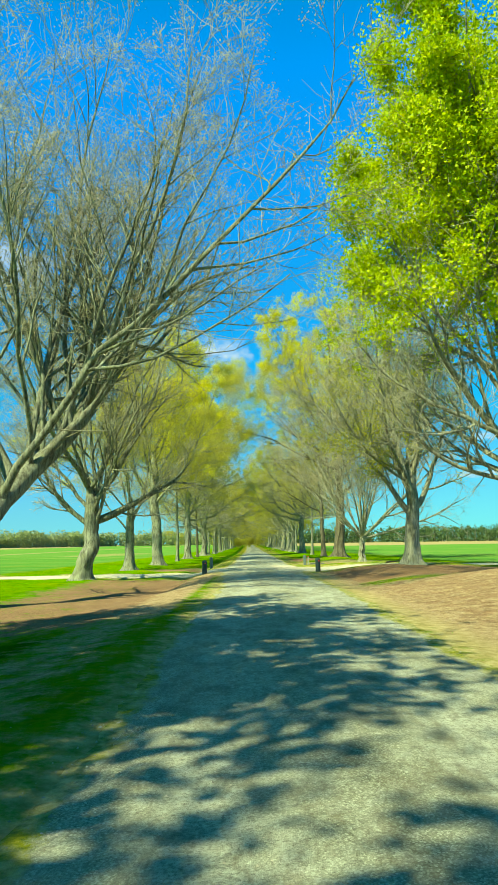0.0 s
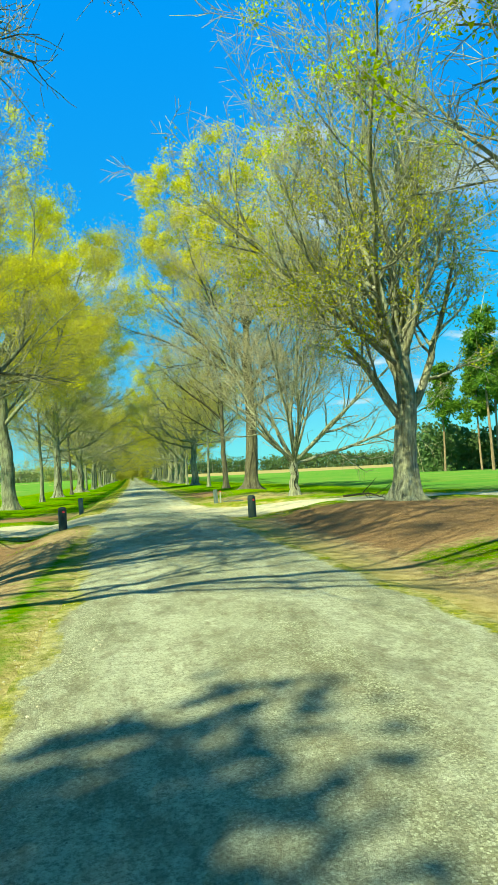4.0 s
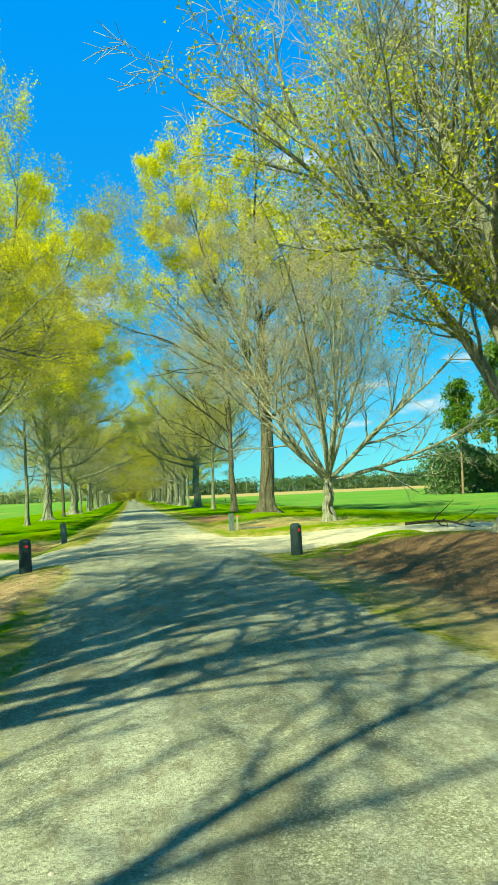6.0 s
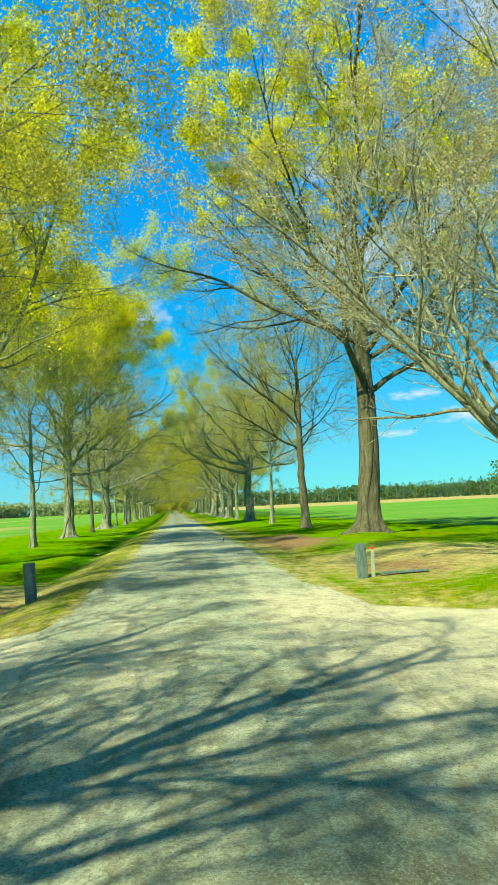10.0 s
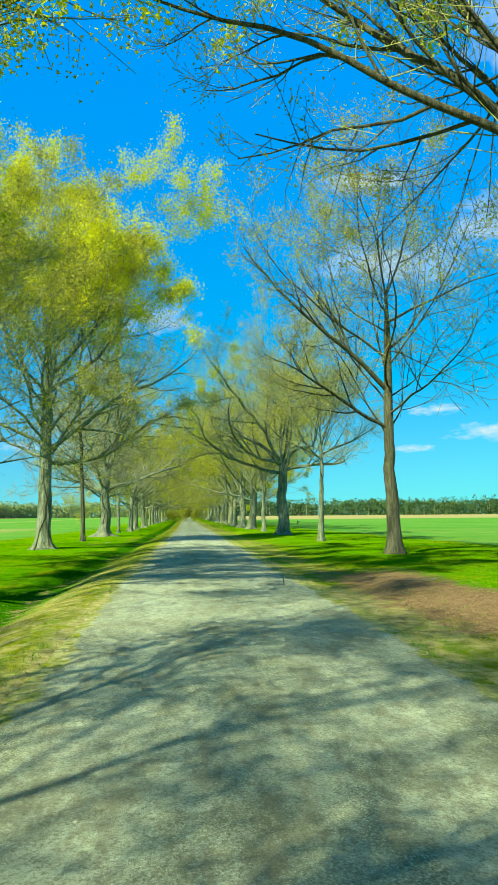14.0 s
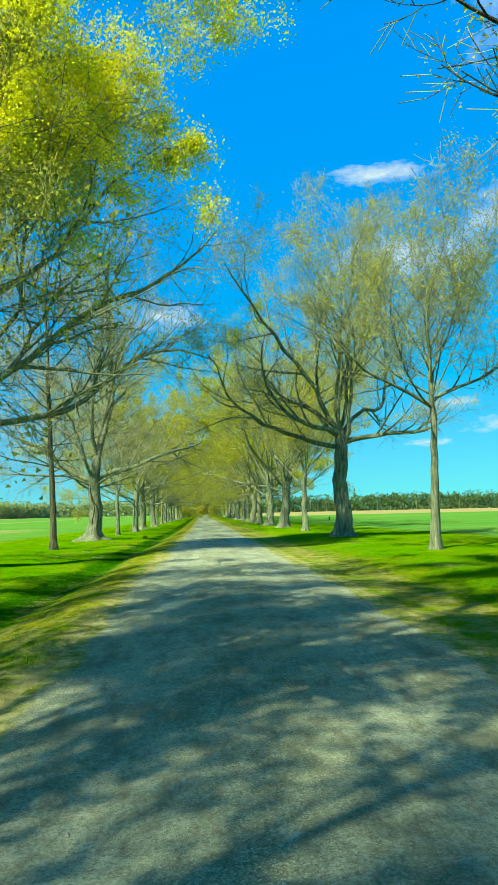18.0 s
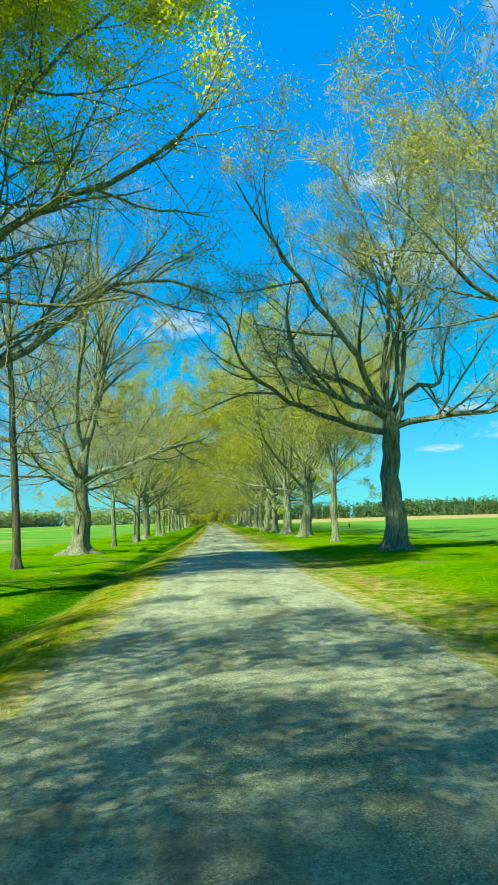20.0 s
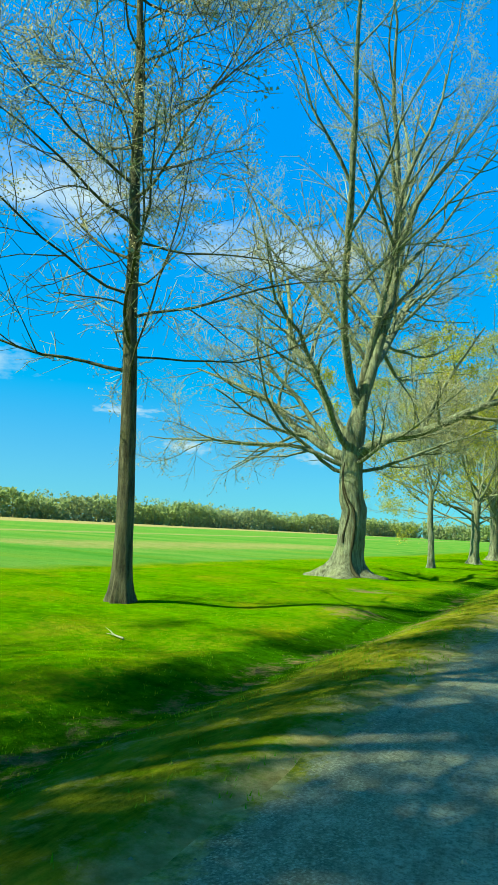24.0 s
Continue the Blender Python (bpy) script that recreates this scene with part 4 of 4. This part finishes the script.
def build_pine(x, y, h, seed, lean=0.0):
    rng = np.random.default_rng(seed)
    base = tagged(new("pine"), "tall field-edge pine with bare lower bole", "tree", "pine grove")
    K = 12
    f = np.linspace(0, 1, K)
    P = np.stack([lean * f + 0.1 * np.sin(f * 5 + seed), 0.1 * np.cos(f * 4 + seed), f * h - 0.2 * (f == 0)], -1)[None]
    R = (0.011 * h * (1 - 0.8 * f))[None]
    solid("trunk", mesh_of("trunk", *tubes(P, R, 9)), BARK_PINE, base)
    P1, R1 = sprout(rng, P, R, 30, 0.48, 0.99, (55, 105), 0.3, 6, 0.4, 0.03, 0.2, 0.9, 0.75)
    P2, R2 = sprout(rng, P1, R1, 7, 0.3, 1.0, (25, 60), 0.45, 3, 0.5, 0.04, 0.1, 0.4)
    V, Q = tubes(P1, R1, 4)
    V2, Q2 = tubes(P2, R2, 3)
    solid("branchwork", mesh_of("branchwork", np.concatenate([V, V2]), np.concatenate([Q, Q2 + len(V)])), BARK_BROWN, base, "", "stuff")
    V, T = leaf_mesh(rng, P2, 5500, 0.65, 0.3, 16, 0.35)
    solid("foliage", mesh_of("foliage", V, None, T, False), LEAF_PINE, base, "", "stuff")
    base.matrix_basis = pose(x, y, float(level(x, y)))

build_woods("undergrowth", [(47, 122), (70, 116), (100, 104)], 70, 8, LEAF_WOODS, "leafy undergrowth and saplings among field-edge pines", 63, 120, 0.0, 0.4, 12000)

grove = random.Random(8)
for k in range(24):
    build_pine(48 + k * 1.6 + grove.uniform(-1.2, 1.2), 104 + grove.uniform(-5, 12) - 0.2 * k, grove.uniform(16, 22), 70 + k, grove.uniform(-0.8, 0.8))


# ---- posts at the crossing ----
def plain(name, a, b, scale, rough=0.8, spec=0.3):
    m = Mat(name, rough, spec)
    m.colour(m.mix(m.grey(m.noise(scale, 5, 0.7, None, (1, 1, 0.2)), 0.3, 0.7), a, b))
    return m.bump(m.noise(scale * 2, 4, 0.7, None, (1, 1, 0.15)), 0.5, 0.01).m


POST_DARK = plain("dark_painted_post", (0.012, 0.028, 0.03), (0.03, 0.055, 0.055), 14, 0.6)
POST_GREY = plain("weathered_post", (0.05, 0.085, 0.085), (0.16, 0.22, 0.21), 22)
STAKE = plain("pale_marker", (0.22, 0.27, 0.21), (0.34, 0.38, 0.30), 18, 0.6)
RED = plain("red_reflector", (0.55, 0.012, 0.02), (0.75, 0.03, 0.04), 30, 0.35, 0.6)


def round_post(height, radius):
    """A turned post with a domed top, a little uneven."""
    prof = [(0, -0.3), (radius * 1.03, -0.3), (radius * 1.02, 0.0), (radius, height * 0.5), (radius * 0.99, height * 0.86), (radius * 0.9, height * 0.94), (radius * 0.6, height * 0.985), (0, height)]
    bm = bmesh.new()
    S = 18
    rings = []
    for r, z in prof:
        rings.append([bm.verts.new((r * math.cos(6.2832 * j / S) * (1 + 0.02 * math.sin(3 * j)), r * math.sin(6.2832 * j / S), z + 0.006 * math.sin(j))) for j in range(S)] if r else [bm.verts.new((0, 0, z))])
    for lo, hi in zip(rings, rings[1:]):
        for j in range(S):
            k = (j + 1) % S
            if len(lo) == 1:
                bm.faces.new((lo[0], hi[k], hi[j]))
            elif len(hi) == 1:
                bm.faces.new((lo[j], lo[k], hi[0]))
            else:
                bm.faces.new((lo[j], lo[k], hi[k], hi[j]))
    return bm


def block(sx, sy, sz, bevel=0.012, z0=0.0):
    bm = bmesh.new()
    bmesh.ops.create_cube(bm, size=1)
    for v in bm.verts:
        v.co = (v.co.x * sx, v.co.y * sy, z0 + (v.co.z + 0.5) * sz)
    bmesh.ops.bevel(bm, geom=bm.edges[:], offset=bevel, segments=2, affect="EDGES")
    return bm


def disc(r, thick):
    bm = bmesh.new()
    bmesh.ops.create_cone(bm, cap_ends=True, segments=20, radius1=r, radius2=r * 0.85, depth=thick, matrix=pose(0, 0, 0, 90, 0, 0))
    return bm


def bollard(x, y, label, reflector=True):
    base = tagged(new("bollard"), label, "post", "posts at the crossing")
    part("post", round_post(0.70, 0.125), POST_DARK, base)
    if reflector:
        d = part("reflector", disc(0.035, 0.012), RED, base, "round red reflector")
        d.matrix_basis = pose(0.03, -0.124, 0.55)
    base.matrix_basis = pose(x, y, float(level(x, y)) - 0.01, 0.6, -0.8, 8)
    return base


bollard(3.6, 35.5, "dark round timber bollard with red reflector")
bollard(-2.15, 36.0, "dark round timber bollard beside the drive")

base = tagged(new("marker_post"), "squared weathered grey-green timber post beside gravel", "post", "posts at the crossing")
part("post", block(0.17, 0.15, 0.95, 0.015, -0.3), POST_GREY, base)
base.matrix_basis = pose(3.79, 46.94, float(level(3.79, 46.94)), 1, -3, 12)
base = tagged(new("marker_stake"), "thin pale marker stake with red top", "post", "posts at the crossing")
part("stake", block(0.07, 0.03, 0.86, 0.006, -0.3), STAKE, base)
top = part("reflector", block(0.072, 0.034, 0.05, 0.006, 0.0), RED, base, "red reflective top")
top.matrix_basis = pose(0, 0, 0.515)
base.matrix_basis = pose(4.0, 46.96, float(level(4.0, 46.96)), 0, 1, 5)
base = tagged(new("board"), "weathered plank lying flat in the grass", "plank")
part("plank", block(0.95, 0.12, 0.045, 0.008), POST_GREY, base)
base.matrix_basis = pose(4.62, 47.0, float(level(4.62, 47.0)) + 0.02, 0, 0, 4)
base = tagged(new("marker_post"), "leaning squared weathered post at grass edge", "post", "posts at the crossing")
part("post", block(0.19, 0.17, 1.06, 0.015, -0.3), POST_GREY, base)
base.matrix_basis = pose(-2.5, 47.9, float(level(-2.5, 47.9)), 2, -2, -8)


# a leaning twig, modelled as a thin straight stake
base = tagged(new("marker_stake"), "short dark leaning twig at the gravel edge", "post")
part("stake", block(0.02, 0.018, 0.48, 0.005, -0.3), POST_DARK, base)
base.matrix_basis = pose(2.3, 63.7, float(level(2.3, 63.7)) + 0.02, 2, -11, 20)


bollard(21.6, 185.0, "dark field post standing in green crop", False)


def fallen_twig(x, y, turn, long):
    """A bare forked stick lying in the grass."""
    rng = np.random.default_rng(int(turn) + 300)
    f = np.linspace(0, 1, 6)
    P = np.stack([long * f, 0.06 * long * np.sin(f * 4), 0.02 + 0.02 * f], -1)[None]
    R = (0.014 * (1 - 0.6 * f))[None]
    P2, R2 = sprout(rng, P, R, 3, 0.3, 0.9, (25, 50), 0.45, 4, 0.7, 0.01, 0.1)
    V, Q = tubes(P, R, 6)
    V2, Q2 = tubes(P2, R2, 5)
    ob = solid("fallen_twig", mesh_of("fallen_twig", np.concatenate([V, V2]), np.concatenate([Q, Q2 + len(V)])), TWIG_PALE)
    tagged(ob, "pale dry stick fallen onto the grass", "stick", "fallen sticks")
    ob.matrix_basis = pose(x, y, float(level(x, y)) + 0.005, 0, 0, turn)


fallen_twig(-5.4, 100.2, 150, 0.5)
fallen_twig(-4.6, 95.6, 20, 0.6)
fallen_twig(4.3, 35.3, 300, 0.55)
fallen_twig(5.6, 63.6, 200, 0.8)


def fallen_branch(x, y, turn, long):
    """A dark limb with its side branches, lying where it fell."""
    rng = np.random.default_rng(int(turn) + 500)
    f = np.linspace(0, 1, 9)
    P = np.stack([long * f, 0.09 * long * np.sin(f * 5), 0.05 + 0.10 * np.sin(f * 3.1)], -1)[None]
    R = (0.045 * (1 - 0.7 * f))[None]
    base = tagged(new("fallen_branch"), "dark fallen limb lying beside sandy gravel", "branch", "fallen sticks")
    solid("limb", mesh_of("limb", *tubes(P, R, 8)), VINE, base)
    P2, R2 = sprout(rng, P, R, 7, 0.2, 0.95, (25, 60), 0.4, 5, 0.6, -0.03, 0.16)
    P2[:, :, 2] = np.maximum(P2[:, :, 2], 0.015)
    solid("branchwork", mesh_of("branchwork", *tubes(P2, R2, 5)), VINE, base, "", "stuff")
    base.matrix_basis = pose(x, y, float(level(x, y)) + 0.01, 0, 0, turn)


fallen_branch(7.9, 39.9, -76, 3.2)


# ---- small growth and debris ----
def verge_points(rng, n, x0, x1, y0, y1, near=1.0):
    x = rng.uniform(x0, x1, n)
    y = y0 + (y1 - y0) * rng.random(n) ** near
    free = (on_drive(x, y) < 0.3) & (on_road(x, y) < 0.25)
    return x[free], y[free]


def build_grass():
    rng = np.random.default_rng(90)
    xs, ys = [], []
    for n, x0, x1, y0, y1 in ((27000, -7, -1.2, 2, 120), (23000, 2.7, 8.5, 36, 120), (9000, -16, -7, 10, 130), (7000, 8, 16, 20, 125), (500, 2.6, 3.4, 2, 36)):
        x, y = verge_points(rng, n, x0, x1, y0, y1)
        xs.append(x), ys.append(y)
    x, y = np.concatenate(xs), np.concatenate(ys)
    patch = np.sin(x * 1.7 + 3 * np.sin(y * 0.31)) * np.sin(y * 0.83 + np.sin(x * 2.1)) + rng.normal(size=len(x)) * 0.35
    keep = (patch > -0.25) & ((x < -2.4) | (x > 3.3)) & ((y > 37) | (x < -5.5) | (x > 0))
    x, y = x[keep], y[keep]
    rim = len(x)
    for count, x0, x1, y0, y1 in ((9000, -2.9, -1.25, 30, 118), (6000, 2.75, 3.7, 38, 118)):
        ex, ey = verge_points(rng, count, x0, x1, y0, y1)
        some = np.sin(ey * 1.9 + 2 * np.sin(ex * 3)) + np.sin(ey * 0.7) + rng.normal(size=len(ex)) * 0.6 > 0.2
        x, y = np.concatenate([x, ex[some]]), np.concatenate([y, ey[some]])
    z = level(x, y) - 0.01
    n = len(x)
    tall = rng.uniform(0.012, 0.036, n)
    tall[rim:] *= 1.3
    c = np.repeat(np.stack([x, y, z], -1), 4, 0) + rng.normal(size=(n * 4, 3)) * np.array([0.05, 0.05, 0])
    t = np.repeat(tall, 4) * rng.uniform(0.6, 1.2, n * 4)
    a = rng.uniform(0, 6.28, n * 4)
    w = np.stack([np.cos(a), np.sin(a), 0 * a], -1) * 0.006
    tip = c + np.stack([rng.normal(size=n * 4) * 0.35 * t, rng.normal(size=n * 4) * 0.35 * t, t], -1)
    V = np.stack([c - w, c + w, tip], 1)
    me = mesh_of("grass", V, None, np.arange(n * 12).reshape(-1, 3), False)
    tagged(solid("grass", me, GRASS), "short spring grass tufts along verges", "grass", "", "stuff")


def build_litter():
    rng = np.random.default_rng(91)
    x1, y1 = verge_points(rng, 30000, 3.6, 10.0, 8, 36)
    x2, y2 = verge_points(rng, 5000, -6.5, -1.5, 14, 36)
    x3, y3 = verge_points(rng, 8000, 3.7, 6.0, 56, 68)
    x, y = np.concatenate([x1, x2, x3]), np.concatenate([y1, y2, y3])
    n = len(x)
    c = np.stack([x, y, level(x, y) + 0.006], -1)
    a = rng.uniform(0, 6.28, n)
    s = rng.uniform(0.01, 0.026, n)[:, None]
    u = np.stack([np.cos(a), np.sin(a), rng.uniform(-0.1, 0.15, n)], -1) * s
    v = np.stack([-np.sin(a), np.cos(a), rng.uniform(-0.15, 0.15, n)], -1) * s * 0.6
    V = np.stack([c - u, c - v + np.array([0, 0, 0.004]), c + u, c + v + np.array([0, 0, 0.004])], 1)
    i = np.arange(n)[:, None] * 4
    me = mesh_of("leaf_litter", V, None, np.concatenate([i + np.array([[0, 1, 2]]), i + np.array([[0, 2, 3]])]), False)
    tagged(solid("leaf_litter", me, DRY), "dry brown fallen leaves on the bank", "leaf litter", "", "stuff")


def build_stones():
    rng = np.random.default_rng(92)
    n = 15000
    y = rng.uniform(2, 112, n)
    side = rng.random(n)
    x = np.where(side < 0.25, rng.normal(ROAD_L + 0.1, 0.3, n), np.where(side < 0.5, rng.normal(ROAD_R - 0.1, 0.3, n), rng.uniform(ROAD_L, ROAD_R, n)))
    u = np.clip((x - ROAD_L + 0.35) / (ROAD_R - ROAD_L + 0.7), 0, 1)
    z = np.maximum(level(x, y) * (on_road(x, y) < 0.5) - 0.01, lie(np.clip(x, ROAD_L, ROAD_R), y) - 0.035 + 0.075 * (1 - (2 * u - 1) ** 2) - 0.02)
    s = rng.uniform(0.005, 0.014, n) * (1 + 0.6 * (rng.random(n) < 0.05))
    shape = np.array([[1, 0, 0], [0.1, 0.9, 0.1], [-0.9, 0.2, 0], [-0.2, -0.95, 0.05], [0.1, 0.05, 0.75]])
    a = rng.uniform(0, 6.28, n)
    ca, sa = np.cos(a)[:, None], np.sin(a)[:, None]
    px = shape[:, 0][None] * ca - shape[:, 1][None] * sa
    py = shape[:, 0][None] * sa + shape[:, 1][None] * ca
    V = np.stack([x[:, None] + px * s[:, None], y[:, None] + py * s[:, None] * 0.8, z[:, None] + shape[:, 2][None] * s[:, None]], -1)
    i = np.arange(n)[:, None] * 5
    T = np.concatenate([i + np.array([[j, (j + 1) % 4, 4]]) for j in range(4)])
    me = mesh_of("loose_stone", V, None, T, False)
    tagged(solid("loose_stone", me, STONE), "loose pale crushed stone on the drive", "gravel", "", "stuff")


GRASS = make_leaves("grass_blades", (0.074, 0.266, 0.00148), (0.163, 0.34, 0.00296), (0.34, 0.355, 0.0148))
DRY = make_leaves("dry_leaves", (0.17, 0.10, 0.055), (0.33, 0.21, 0.12), (0.48, 0.34, 0.21))
STONE = make_twigs("loose_stone", (0.16, 0.155, 0.12), (0.46, 0.44, 0.34))
build_grass()
build_litter()
build_stones()


# ---- clouds, far off ----
def cloud_material():
    m = bpy.data.materials.new("cloud")
    m.use_nodes = True
    n, l = m.node_tree.nodes, m.node_tree.links
    n.clear()
    co = n.new("ShaderNodeTexCoord").outputs["Object"]
    rnd = n.new("ShaderNodeObjectInfo").outputs["Random"]
    grow = n.new("ShaderNodeVectorMath")
    grow.operation = "MULTIPLY"
    l.new(co, grow.inputs[0])
    grow.inputs[1].default_value = (2.2, 1.3, 1.0)
    w = n.new("ShaderNodeMath")
    w.operation = "MULTIPLY"
    l.new(rnd, w.inputs[0])
    w.inputs[1].default_value = 90.0
    t = n.new("ShaderNodeTexNoise")
    t.noise_dimensions = "4D"
    t.inputs["Detail"].default_value, t.inputs["Roughness"].default_value, t.inputs["Scale"].default_value = 7.0, 0.6, 1.4
    l.new(grow.outputs[0], t.inputs["Vector"])
    l.new(w.outputs[0], t.inputs["W"])
    d = n.new("ShaderNodeVectorMath")
    d.operation = "LENGTH"
    l.new(co, d.inputs[0])
    e = n.new("ShaderNodeMath")
    e.operation = "SUBTRACT"
    l.new(t.outputs[0], e.inputs[0])
    f = n.new("ShaderNodeMath")
    f.operation = "MULTIPLY"
    l.new(d.outputs["Value"], f.inputs[0])
    f.inputs[1].default_value = 0.42
    l.new(f.outputs[0], e.inputs[1])
    mr = n.new("ShaderNodeMapRange")
    mr.inputs["From Min"].default_value, mr.inputs["From Max"].default_value, mr.inputs["To Max"].default_value = 0.15, 0.6, 0.92
    l.new(e.outputs[0], mr.inputs["Value"])
    em = n.new("ShaderNodeEmission")
    em.inputs["Color"].default_value, em.inputs["Strength"].default_value = (0.80, 0.93, 1.0, 1), 0.46
    tr = n.new("ShaderNodeBsdfTransparent")
    x = n.new("ShaderNodeMixShader")
    l.new(mr.outputs[0], x.inputs[0])
    l.new(tr.outputs[0], x.inputs[1])
    l.new(em.outputs[0], x.inputs[2])
    o = n.new("ShaderNodeOutputMaterial")
    l.new(x.outputs[0], o.inputs["Surface"])
    return m


CLOUD = cloud_material()
R_SKY = 3200.0
for az, el, wide, high in ((-42, 25, 12, 3.5), (-24, 22, 12, 3.0), (-31, 6.5, 2.5, 0.8), (-20, 6.2, 2.6, 0.9), (29, 35, 7, 5), (27, 22, 8, 2.6), (17, 20, 7, 2.0), (24, 6.5, 4, 0.9), (33, 8.5, 5, 1.2), (15, 26, 5, 1.1), (-3, 16, 4, 1.5), (36, 16, 8, 2.4), (-50, 12, 9, 2.2), (20, 8.4, 3, 0.5), (28, 10, 3.5, 0.6), (31, 6.3, 4, 0.5), (18, 5.4, 2.4, 0.4), (-13, 5.6, 2.2, 0.5), (-36, 9, 3, 0.6)):
    a, e = radians(az), radians(el)
    p = Vector((math.sin(a) * math.cos(e), math.cos(a) * math.cos(e), math.sin(e))) * R_SKY
    me = mesh_of("cloud", [(-1, -1, 0), (1, -1, 0), (1, 1, 0), (-1, 1, 0)], [(0, 1, 2, 3)], None, False)
    ob = tagged(solid("cloud", me, CLOUD), "thin white fair-weather cloud in blue sky", "cloud", "", "structure")
    k = R_SKY * math.tan(radians(1))
    ob.matrix_world = look(p, (0, 0, 0)) @ Matrix.Diagonal((wide * k, high * k, 1, 1))
